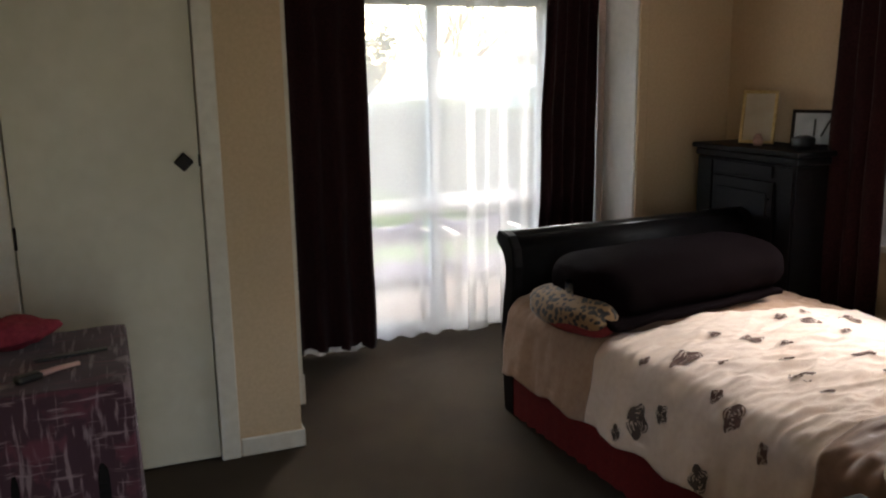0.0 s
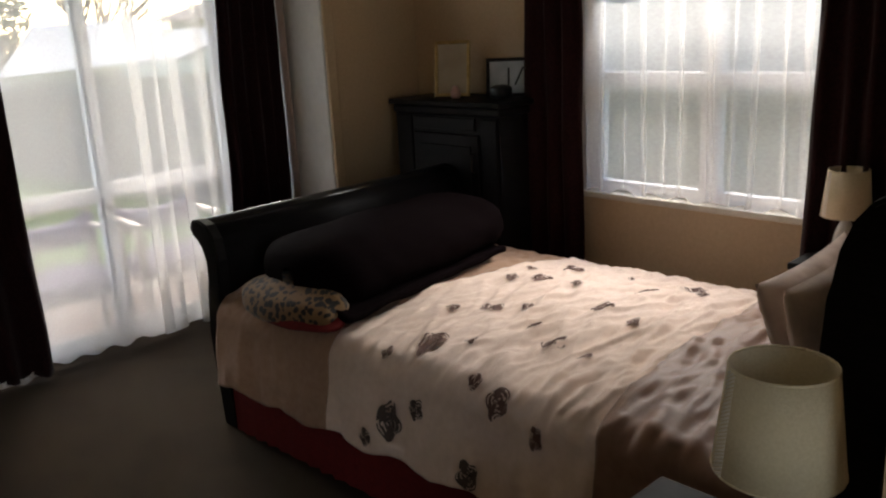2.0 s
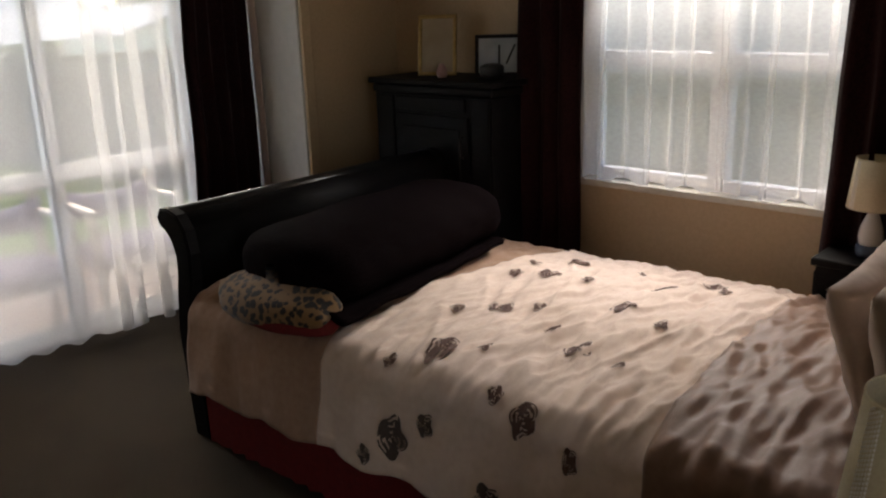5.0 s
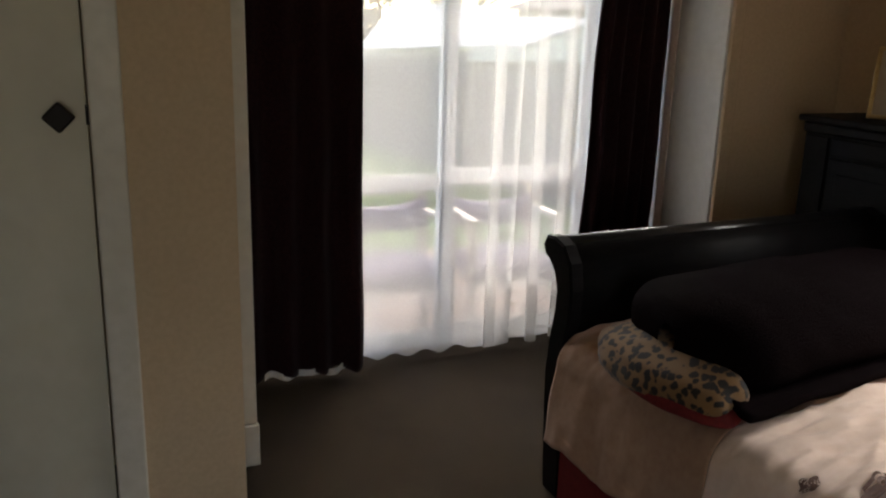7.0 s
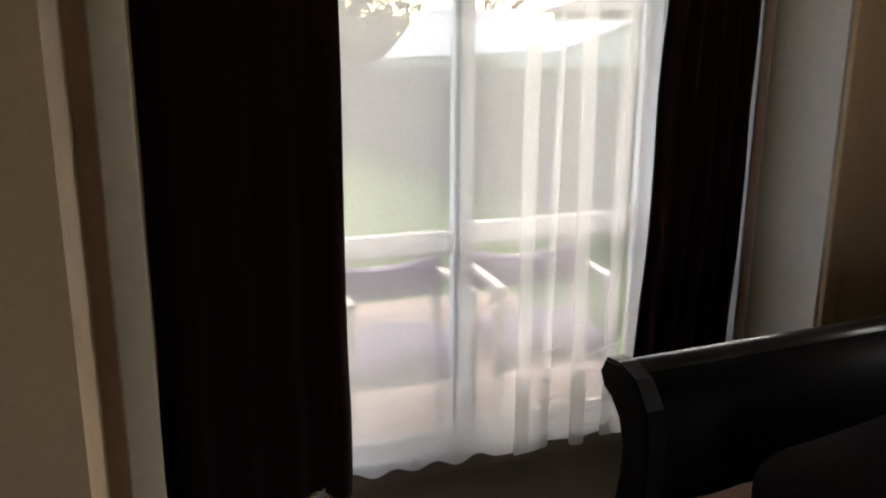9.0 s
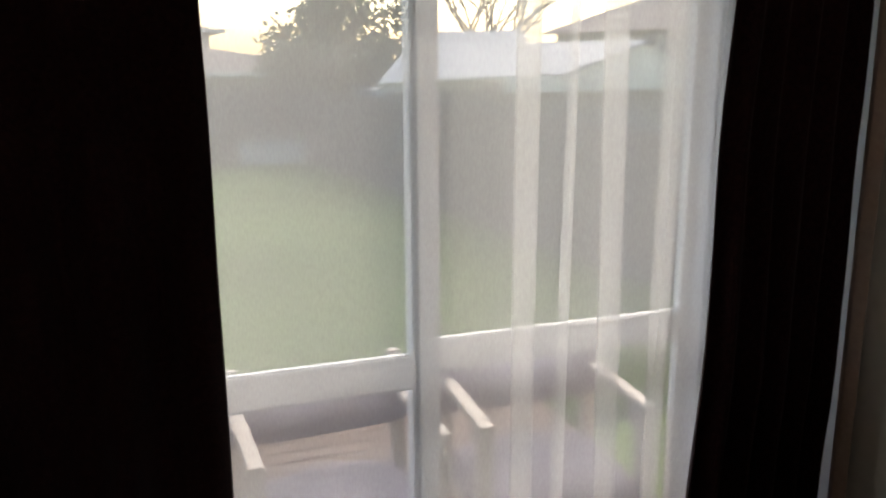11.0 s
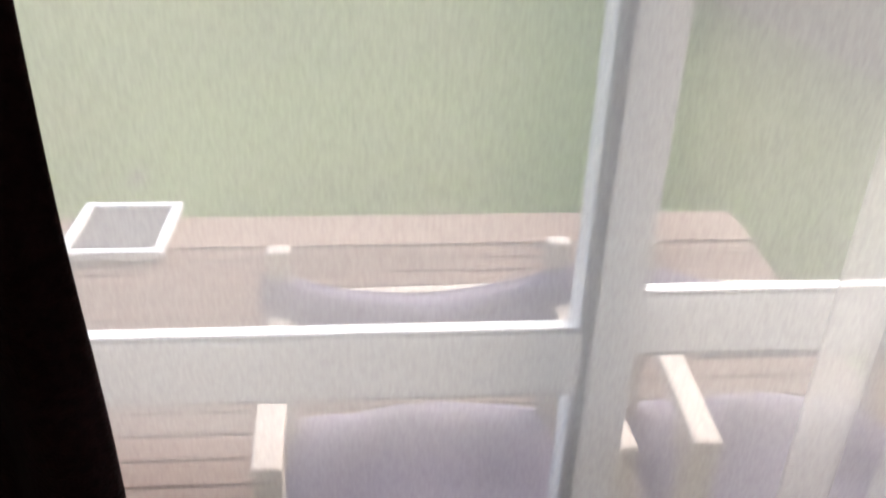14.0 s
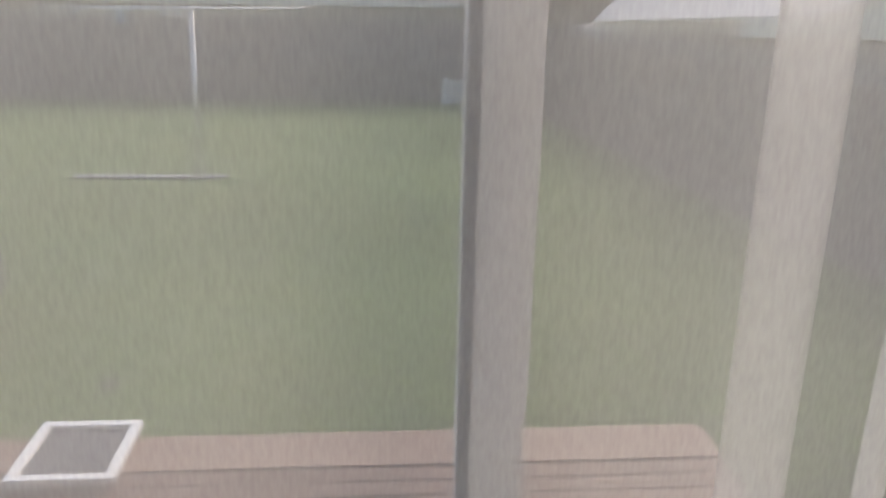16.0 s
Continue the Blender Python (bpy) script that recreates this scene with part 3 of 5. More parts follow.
heavy_curtain("curtain", -3.42, -3.05, EX - 0.13, 0.05, 2.25, 0.2, 9, "long dark plum curtain behind the bedside lamp", axis="y", count=4)
rail2 = thing("curtain_rail", "dark curtain rail over the bedroom window", "rail")
part("pole", tube([(EX - 0.13, -1.45, 2.27), (EX - 0.13, -3.5, 2.27)], 0.012, 10), M_DARKMETAL, rail2, smooth=True)


# east window
def east_window():
    w = tagged(part("window_2", box(EX - 0.045, EX + 0.15, -3.18, -1.82, 0.72, 0.752, 0.006), M_TRIM), "white timber window with a transom and a deep sill", "window", kind="structure")
    for y0, y1 in ((-3.14, -3.08), (-2.555, -2.465), (-1.92, -1.86)):
        part("window_frame", box(EX + 0.03, EX + 0.09, y0, y1, 0.754, 2.118, 0.004), M_UPVC, w)
    for z0, z1 in ((0.754, 0.80), (1.27, 1.34), (2.06, 2.118)):
        for y0, y1 in ((-3.078, -2.557), (-2.463, -1.922)):
            part("window_frame", box(EX + 0.034, EX + 0.086, y0, y1, z0, z1, 0.004), M_UPVC, w)
    for z0, z1 in ((0.802, 1.268), (1.342, 2.058)):
        for y0, y1 in ((-3.078, -2.557), (-2.463, -1.922)):
            p = part("pane", box(EX + 0.058, EX + 0.062, y0, y1, z0, z1), M_GLASS, w)
            p.visible_shadow = False


east_window()


# ---- bed ----
BED = pose(-0.15, -1.37, 0, 0, 0, 3)
BW, BL, BT = 1.50, 2.52, 0.585


def bed():
    b = thing("sleigh_bed", "black-stained wooden sleigh bed with scrolled ends", "bed", BED)
    foot = [(0.0, 0.06), (0.02, 0.25), (0.035, 0.42), (0.02, 0.56), (-0.012, 0.66), (-0.018, 0.73), (0.01, 0.80), (0.045, 0.835), (0.075, 0.838), (0.088, 0.858), (0.072, 0.880), (0.035, 0.884), (-0.012, 0.868), (-0.052, 0.82), (-0.068, 0.74), (-0.062, 0.64), (-0.035, 0.55), (-0.02, 0.42), (-0.033, 0.25), (-0.05, 0.06)]
    part("footboard", slab_yz(foot, 0.05, BW - 0.05), M_BLACKWOOD, b, smooth=True)
    part("top_rail", tube([(0.05, 0.042, 0.862), (BW - 0.05, 0.042, 0.862)], 0.034, 18), M_POLISHED, b, "rounded polished top rail", smooth=True)
    post = [(0.015, 0.0), (0.03, 0.25), (0.046, 0.42), (0.03, 0.56), (-0.002, 0.66), (-0.006, 0.725), (0.015, 0.785), (0.05, 0.822), (0.085, 0.824), (0.102, 0.858), (0.083, 0.892), (0.035, 0.897), (-0.02, 0.880), (-0.064, 0.828), (-0.082, 0.74), (-0.075, 0.64), (-0.05, 0.55), (-0.035, 0.42), (-0.05, 0.25), (-0.075, 0.12), (-0.075, 0.0)]
    for x0, x1 in ((0.0, 0.052), (BW - 0.052, BW)):
        part("foot_post", slab_yz(post, x0, x1, 0.006), M_BLACKWOOD, b)
    head = [(0.0, 0.112), (-0.002, 0.618), (-0.012, 0.877), (-0.045, 1.067), (-0.085, 1.18), (-0.13, 1.231), (-0.175, 1.224), (-0.195, 1.191), (-0.17, 1.162), (-0.14, 1.174), (-0.105, 1.135), (-0.08, 1.045), (-0.055, 0.877), (-0.05, 0.618), (-0.05, 0.112)]
    hm = [(y - BL + 0.09, z) for y, z in head]
    part("headboard", slab_yz(hm, 0.05, BW - 0.05), M_BLACKWOOD, b, smooth=True)
    hp = [(0.012, 0.0), (0.012, 0.618), (0.01, 0.899), (0.002, 1.033), (-0.014, 1.135), (-0.04, 1.202), (-0.07, 1.241), (-0.1, 1.258), (-0.13, 1.253), (-0.15, 1.224), (-0.155, 1.146), (-0.145, 0.954), (-0.13, 0.618), (-0.12, 0.337), (-0.115, 0.0)]
    hp = [(y - BL + 0.09, z) for y, z in hp]
    for x0, x1 in ((0.0, 0.055), (BW - 0.055, BW)):
        part("head_post", slab_yz(hp, x0, x1, 0.01), M_BLACKWOOD, b)
    for x0, x1 in ((0.01, 0.04), (BW - 0.04, BW - 0.01)):
        part("side_rail", box(x0, x1, -BL + 0.09, -0.08, 0.16, 0.36, 0.006), M_BLACKWOOD, b)
    part("bed_skirt", grid(4, 60, lambda s, t: (-0.012 + 0.010 * math.sin(t * 170) * s, -0.10 - t * (BL - 0.25), 0.36 - 0.345 * s)), M_RED, b, "gathered red bed skirt", smooth=True)
    part("bed_skirt", grid(4, 60, lambda s, t: (BW + 0.012 + 0.010 * math.sin(t * 170) * s, -0.10 - t * (BL - 0.25), 0.36 - 0.345 * s)), M_RED, b, smooth=True)
    m = thing("mattress", "deep pale mattress on the black bed", "mattress", BED)
    part("cover", box(0.055, BW - 0.33, -BL + 0.12, -0.09, 0.30, BT - 0.06, 0.05, 4), M_CREAM, m, smooth=True)
    part("base", box(0.055, BW - 0.055, -BL + 0.13, -0.10, 0.16, 0.298, 0.01), M_TAN, m)


bed()


def duvet_point(u, v, lift=0.0):
    """Bed coordinates: u across, with the drops past 0 and BW, v from the foot. Gives the cloth's place."""
    r, drop = 0.10, 0.0
    wr = 0.016 * ns(u * 2.2, v * 2.4, 0) + 0.010 * ns(u * 4 + v * 2, v * 9, 3.0) + 0.007 * ns(u * 9, v * 22 + u * 5, 5.0)
    head = max(0.0, (-v - 1.25) / 0.6)
    wr += 0.009 * (1 - abs(ns(u * 2.0 - v * 1.2 + 4, v * 8 + u * 2.5, 11.0)) * 2.4) + 0.007 * (1 - abs(ns(u * 3.5 + 2, v * 15 - u * 4, 14.0)) * 2.4)
    wr += 0.008 * max(0.0, 1 - 5 * abs(ns(u * 1.5 + v * 1.6, v * 10 + u * 3.2, 21.0))) * min(1.0, max(0.0, -v - 0.8) * 3)
    wr += 0.007 * max(0.0, 1 - 4.5 * abs(ns(u * 2.8 + v * 0.9 + 7, v * 10.5 - u * 2.0, 31.0))) + 0.005 * max(0.0, 1 - 3.6 * abs(ns(u * 6 - v * 2.2, v * 23 + u * 5.0, 37.0)))
    wr += 0.013 * min(1, head) * ns(u * 6 - v * 2, v * 34 + u * 3, 9.0)
    edge = u if u < BW / 2 else BW - u
    z = BT + 0.02 * math.sin(math.pi * min(1, max(0, (edge + 0.1) / 0.6)) / 2) + wr - 0.085 * (min(0.6, max(0.0, u - 0.75)) / 0.6) ** 1.4
    x = u
    if edge < r:
        a = (r - edge) / r
        if a < math.pi / 2:
            out, z = r - r * math.sin(a) - r * 0.0, BT - r + r * math.cos(a) + wr * 0.8 - (0.085 if u > BW / 2 else 0.0)
            x = out - 0.03
        else:
            fall = (a - math.pi / 2) * r
            x = -0.03 - fall * 0.12 - 0.018 * abs(math.sin(v * 8 + ns(v * 3, 1, 1) * 3)) * min(1, fall / 0.15) + 0.01 * ns(v * 14, fall * 7, 2)
            z = BT - r - fall - (0.085 if u > BW / 2 else 0.0)
        if u > BW / 2:
            x = BW - x
    return Vector((x, v, z + lift))


def duvet():
    d = thing("duvet", "cream cotton duvet with embroidered brown roses, spread on the bed", "duvet", BED)
    u0, u1 = -0.30, BW + 0.30

    def strip(name, a, b, n, material, skew_a=0.0, skew_b=0.0, label="", lift=0.0):
        def at(s, t):
            u = u0 + (u1 - u0) * s
            va, vb = a + skew_a * s, b + skew_b * s
            v = va + (vb - va) * t
            p = duvet_point(u, v, lift)
            if s < 0.02 or s > 0.98:
                p.z += 0.012 * math.sin(v * 21)
            return p
        ob = part(name, grid(170, n, at), material, d, label, smooth=True)
        solid(ob, 0.022, -1.0)
        return ob

    strip("foot_band", -0.07, -0.78, 70, M_TAN, label="plain tan band")
    strip("panel", -0.781, -1.90, 170, M_CREAM, skew_b=0.12)
    strip("head_band", -1.896, -2.38, 50, M_BROWNSATIN, skew_a=0.12, label="creased brown satin band", lift=0.004)

    def rose(u, v, size, seed, material=M_EMBROIDERY):
        """Stitched flower: a heart, a ring of petals and the threads that join them."""
        rnd = random.Random(seed)
        bm = bmesh.new()
        na, nr, ph = 40, 9, rnd.uniform(0, 6.28)
        nrm = (duvet_point(u + 0.01, v) - duvet_point(u - 0.01, v)).cross(duvet_point(u, v + 0.01) - duvet_point(u, v - 0.01)).normalized()
        if nrm.z < 0 and abs(nrm.z) > 0.3 or abs(nrm.z) <= 0.3 and nrm.x > 0:
            nrm = -nrm
        lobe = [rnd.uniform(0.8, 1.12) for _ in range(5)]
        rows = []
        for q in range(na):
            a = 2 * math.pi * q / na
            out = size * (0.84 + 0.16 * math.sin(2.5 * a + ph) ** 2 + 0.10 * math.sin(4 * a + seed)) * (0.9 + 0.1 * lobe[int(q / na * 5)])
            rows.append([bm.verts.new(duvet_point(u + 1.12 * out * f * math.cos(a + ph + 0.5 * f), v + 0.90 * out * f * math.sin(a + ph + 0.5 * f)) + nrm * 0.006) for f in [0.05 + 0.95 * r / nr for r in range(nr + 1)]])
        for q in range(na):
            for r in range(nr):
                turn = (q + 5 * r) % 13
                gap = r in (1, 4, 7) and turn > 6 or r in (2, 5, 8) and turn > 11
                if not gap:
                    a, b = rows[q], rows[(q + 1) % na]
                    bm.faces.new((a[r], a[r + 1], b[r + 1], b[r]))
        part("rose", bm, material, d)

    big = [(0.12, -1.17), (0.47, -1.12), (0.83, -1.07), (0.68, -1.45), (0.32, -1.50), (1.0, -1.44), (0.0, -1.54), (1.12, -1.02), (1.18, -1.55)]
    small = [(0.04, -1.05), (0.17, -1.28), (0.39, -1.0), (0.54, -1.22), (0.79, -0.95), (0.88, -1.2), (0.61, -1.61), (0.39, -1.37), (0.27, -1.65), (0.04, -1.43), (-0.06, -1.69), (1.08, -1.62), (0.95, -0.93), (1.22, -1.25)]
    for k, (u, v) in enumerate(big):
        rose(u, v, 0.048, k)
    for k, (u, v) in enumerate(small):
        rose(u, v, 0.026, 40 + k)
    for k, (u, v, s) in enumerate(((-0.17, -1.10, 0.062), (-0.10, -1.22, 0.034), (-0.25, -1.0, 0.03), (-0.24, -1.45, 0.045))):
        rose(u, v, s, 80 + k, M_FLOWERGREY)


duvet()


def blob(centre, size, turn, material, name, label, category, seed, power=2.4, n=48, rough=0.03):
    """A stuffed cushion shape."""
    t = thing(name, label, category, Matrix.Translation(centre) @ turn)

    def at(s, q):
        a, b = 2 * math.pi * s, math.pi * (q - 0.5)
        f = lambda v: math.copysign(abs(v) ** (2 / power), v)
        x, y, z = f(math.cos(b)) * f(math.cos(a)), f(math.cos(b)) * f(math.sin(a)), f(math.sin(b))
        k = 1 + rough * ns(x * 1.7 + seed, y * 1.7, z * 1.7) * 2 + rough * 0.5 * ns(x * 5 + seed, y * 5, z * 5)
        return (x * size[0] * k, y * size[1] * k, z * size[2] * k)
    part("cover", grid(n, n // 2, at), material, t, smooth=True)
    return t


# rolled cover across the foot of the bed
def rolled():
    t = thing("rolled_blanket", "thick dark plum plush blanket rolled up across the bed foot", "blanket", BED)

    def at(s, q):
        a = 2 * math.pi * q
        e = min(1.0, s / 0.13, (1 - s) / 0.2)
        end = 0.12 + 0.88 * math.sqrt(max(0.0, 1 - (1 - e) ** 2))
        ry, rz = 0.275 * end, 0.135 * (0.25 + 0.75 * end) * (1 + 0.05 * math.sin(s * 5))
        k = 1 + 0.05 * ns(s * 4, math.cos(a), math.sin(a)) + 0.02 * ns(s * 12, math.cos(a) * 3, math.sin(a) * 3)
        cz = max(-0.75, math.sin(a))
        y = -0.52 + 0.12 * s + ry * math.copysign(abs(math.cos(a)) ** 0.85, math.cos(a)) * k
        z = BT + 0.15 + rz * math.copysign(abs(cz) ** 0.85, cz) * k
        return (0.02 + 1.20 * s, y, z)
    bm = grid(64, 48, at)
    bmesh.ops.remove_doubles(bm, verts=bm.verts[:], dist=0.0005)
    part("roll", bm, M_BOLSTER, t, smooth=True)

    def flap(s, q):
        x = 0.03 + 1.02 * s
        y = -0.67 + 0.13 * s - 0.17 * q
        return (x, y, BT + 0.055 + 0.06 * (1 - q) ** 2 + 0.012 * ns(s * 7, q * 4, 1))
    ob = part("flap", grid(40, 10, flap), M_BOLSTER, t, smooth=True)
    solid(ob, 0.02, 0.0)


rolled()
blob(BED @ Vector((0.035, -0.52, BT + 0.07)), (0.12, 0.27, 0.07), pose(0, 0, 0, 0, -22, 4), M_LEOPARD, "leopard_cushion", "leopard-print plush cushion tucked under the rolled blanket", "cushion", 2, 2.2, rough=0.05)
blob(BED @ Vector((0.02, -0.55, BT + 0.035)), (0.10, 0.26, 0.035), pose(0, 0, 0, 0, -8, 4), M_RED, "red_cushion", "dark red cushion under the leopard-print one", "cushion", 6, 2.2)
def pillow(x, y, z, tilt, seed):
    t = thing("pillow", "pale patterned pillow leaning on the headboard", "pillow", BED @ pose(x, y, z, tilt, 0, 0))

    def side(sign):
        def at(s, q):
            a, b = 2 * s - 1, 2 * q - 1
            px = 0.32 * a * (1 - 0.05 * (1 - b * b)) 
            py = 0.190 * b * (1 - 0.08 * (1 - a * a))
            e = max(0.0, (1 - a ** 4) * (1 - b ** 4)) ** 0.6
            return (px, py, sign * (0.055 * e + 0.010 * e * ns(a * 3 + seed, b * 3, sign) + 0.006 * e * ns(a * 9, b * 7 + seed, sign)))
        return at
    bm = join(grid(36, 26, side(1)), grid(36, 26, side(-1)))
    bmesh.ops.remove_doubles(bm, verts=bm.verts[:], dist=0.0004)
    part("cover", bm, M_PILLOW, t, smooth=True)


for k, (x, y, z, tilt) in enumerate(((0.46, -2.33, 0.80, 76), (1.12, -2.33, 0.84, 75), (0.60, -2.22, 0.76, 71))):
    pillow(x, y, z, tilt, 20 + k)


# ---- chest of drawers in the corner ----
def chest():
    c = thing("chest_of_drawers", "tall black-stained wooden chest against the wall", "chest", pose(0, 0, 0))
    x0, x1, y0, y1, top = 1.38, 1.74, -1.60, -0.82, 1.22
    part("body", box(x0, x1, y0, y1, 0.07, top - 0.075, 0.004), M_BLACKWOOD, c)
    part("plinth", box(x0 + 0.01, x1 - 0.01, y0 + 0.01, y1 - 0.01, 0.0, 0.069, 0.004), M_BLACKWOOD, c)
    part("cornice", box(x0 - 0.012, x1, y0 - 0.012, y1 + 0.012, top - 0.074, top - 0.030, 0.012, 3), M_BLACKWOOD, c)
    part("top", box(x0 - 0.028, x1 + 0.01, y0 - 0.028, y1 + 0.028, top - 0.029, top, 0.008, 3), M_BLACKWOOD, c)
    part("frieze_drawer", box(x0 - 0.012, x0 - 0.001, y0 + 0.16, y1 - 0.16, top - 0.15, top - 0.085, 0.004), M_BLACKWOOD, c)
    door = part("door", box(x0 - 0.014, x0 - 0.001, y0 + 0.14, y1 - 0.16, 0.12, top - 0.17, 0.004), M_BLACKWOOD, c)
    part("panel", box(x0 - 0.020, x0 - 0.0145, y0 + 0.19, y1 - 0.21, 0.18, top - 0.23, 0.005), M_BLACKWOOD, door)
    part("handle", tube([(x0 - 0.021, y0 + 0.165, 0.86), (x0 - 0.04, y0 + 0.165, 0.87), (x0 - 0.04, y0 + 0.165, 0.95), (x0 - 0.021, y0 + 0.165, 0.96)], 0.006, 8), M_DARKMETAL, door, smooth=True)
    for ya, yb in ((y0, y0 + 0.13), (y1 - 0.15, y1)):
        part("pilaster", box(x0 - 0.010, x0 - 0.001, ya + 0.012, yb - 0.012, 0.10, top - 0.085, 0.004), M_BLACKWOOD, c)


chest()


def picture_frame(loc, w, h, turn, border, inner, name, label, lean=10):
    f = thing(name, label, "picture frame", pose(*loc, lean, 0, turn))
    b = 0.018
    for n2, a in (("rail", (-w / 2, w / 2, 0, 0.014, 0, b)), ("rail", (-w / 2, w / 2, 0, 0.014, h - b, h)), ("stile", (-w / 2, -w / 2 + b, 0, 0.014, b, h - b)), ("stile", (w / 2 - b, w / 2, 0, 0.014, b, h - b))):
        part(n2, box(*a, 0.003), border, f)
    part("picture", box(-w / 2 + b, w / 2 - b, 0.006, 0.012, b, h - b), inner, f)
    part("strut", box(-0.015, 0.015, 0.014, 0.02, 0.03, h * 0.6), M_PLASTIC, f)
    return f


picture_frame((1.55, -1.10, 1.2215), 0.20, 0.30, -62, M_BRASS, M_MAT, "photo_frame", "tall gilt photo frame leaning on the chest", -9)
pf2 = picture_frame((1.64, -1.44, 1.2215), 0.25, 0.20, -58, M_DARKMETAL, M_PHOTO, "photo_frame", "wide dark photo frame with a pale print", -8)
part("print_stroke", box(-0.01, 0.0, 0.003, 0.0055, 0.06, 0.15), M_PLASTIC, pf2)
part("print_stroke", moved(box(-0.005, 0.005, 0.003, 0.0055, 0.0, 0.10), pose(0.03, 0, 0.06, 0, 25)), M_PLASTIC, pf2)
blob((1.53, -1.48, 1.257), (0.055, 0.05, 0.036), pose(0, 0, 0), M_PLASTIC, "trinket_box", "small black rounded box before the photo", "box", 3, 3.0)
jar = piece("small_jar", moved(lathe([(0.0, 0), (0.022, 0.0), (0.028, 0.02), (0.024, 0.045), (0.014, 0.055), (0.016, 0.065), (0.0, 0.066)], 20, cap=False), pose(1.47, -1.21, 1.2215)), M_PINK, "small dusty pink jar beside the gilt frame", "jar", smooth=True)


# ---- bedside tables and lamps ----
def bedside(x0, x1, y0, y1, top, label, cover=M_BLACKWOOD):
    n = thing("bedside_table", label, "bedside table", group="bedside tables")
    part("top", box(x0 - 0.015, x1 + 0.015, y0 - 0.0, y1 + 0.015, top - 0.03, top, 0.006), cover, n)
    part("body", box(x0, x1, y0, y1, 0.08, top - 0.031, 0.004), M_BLACKWOOD, n)
    for z0, z1 in ((0.12, 0.32), (0.335, top - 0.06)):
        dr = part("drawer", box(x0 + 0.02, x1 - 0.02, y1, y1 + 0.012, z0, z1, 0.003), M_BLACKWOOD, n)
        part("knob", moved(lathe([(0.006, 0), (0.006, 0.012), (0.013, 0.018), (0.012, 0.026), (0.004, 0.03)], 16), pose((x0 + x1) / 2, y1 + 0.0125, (z0 + z1) / 2, -90)), M_DARKMETAL, dr, smooth=True)
    for x in (x0 + 0.02, x1 - 0.05):
        for y in (y0 + 0.02, y1 - 0.05):
            part("foot", box(x, x + 0.03, y, y + 0.03, 0.0, 0.079, 0.003), M_BLACKWOOD, n)


bedside(1.43, 1.72, -3.50, -3.08, 0.645, "small black bedside table under the window")
bedside(-0.62, -0.275, -4.05, -3.575, 0.64, "small black bedside table near the doorway", M_BLACKTOP)


def table_lamp(x, y, z, s, label, wide=1.0):
    l = thing("table_lamp", label, "lamp", pose(x, y, z), group="bedside lamps")
    part("base", lathe([(0.0, 0), (0.055 * s, 0.0), (0.057 * s, 0.012 * s), (0.058 * s, 0.05 * s), (0.046 * s, 0.052 * s)], 28, cap=False), M_LAMPBLUE, l, "blue glazed foot", smooth=True)
    part("stem", lathe([(0.046 * s, 0.052 * s), (0.052 * s, 0.085 * s), (0.045 * s, 0.13 * s), (0.028 * s, 0.175 * s), (0.018 * s, 0.20 * s), (0.016 * s, 0.25 * s), (0.0, 0.25 * s)], 28, cap=False), M_CERAMIC, l, smooth=True)
    part("lamp_holder", lathe([(0.014 * s, 0.25 * s), (0.014 * s, 0.29 * s), (0.0, 0.29 * s)], 16, cap=False), M_WHITEPAINT, l, smooth=True)
    part("bulb", lathe([(0.010 * s, 0.29 * s), (0.022 * s, 0.33 * s), (0.024 * s, 0.345 * s), (0.016 * s, 0.365 * s), (0.0, 0.37 * s)], 20, cap=False), M_CERAMIC, l, smooth=True)
    sh = part("shade", lathe([(0.108 * s * wide, 0.215 * s), (0.0865 * s * wide, 0.425 * s)], 56, cap=False), M_SHADE, l, "cream fabric drum shade", smooth=True)
    solid(sh, 0.003, 0.0)
    for zz, rr in ((0.215, 0.1085), (0.425, 0.087)):
        part("ring", moved(tube([(rr * s * wide * math.cos(a * 0.2618), rr * s * wide * math.sin(a * 0.2618), zz * s) for a in range(25)], 0.0028 * s, 6), pose(0, 0, 0)), M_SHADE, sh, smooth=True)
    bm = bmesh.new()
    for i in range(26):
        for j in (-2, -1, 0, 1, 2):
            t = (i + 0.5 * (j % 2)) / 26
            r = (0.1085 + (0.087 - 0.1085) * t) * s * wide + 0.001
            a = radians(143) + j * 0.06
            join(bm, moved(lathe([(0.0037 * s, 0), (0.0034 * s, 0.0022 * s), (0.0, 0.003 * s)], 6), Matrix.Translation((r * math.cos(a), r * math.sin(a), (0.217 + 0.206 * t) * s)) @ pose(0, 0, 0, 0, 90, 0) @ pose(0, 0, 0)))
    part("lace_trim", bm, M_LACE, sh, "white pierced lace trim")
    return l


table_lamp(1.56, -3.22, 0.645, 0.84, "white ceramic bedside lamp with a cream shade")
table_lamp(-0.40, -3.88, 0.64, 0.92, "bedside lamp with a cream shade trimmed in lace", 1.12)


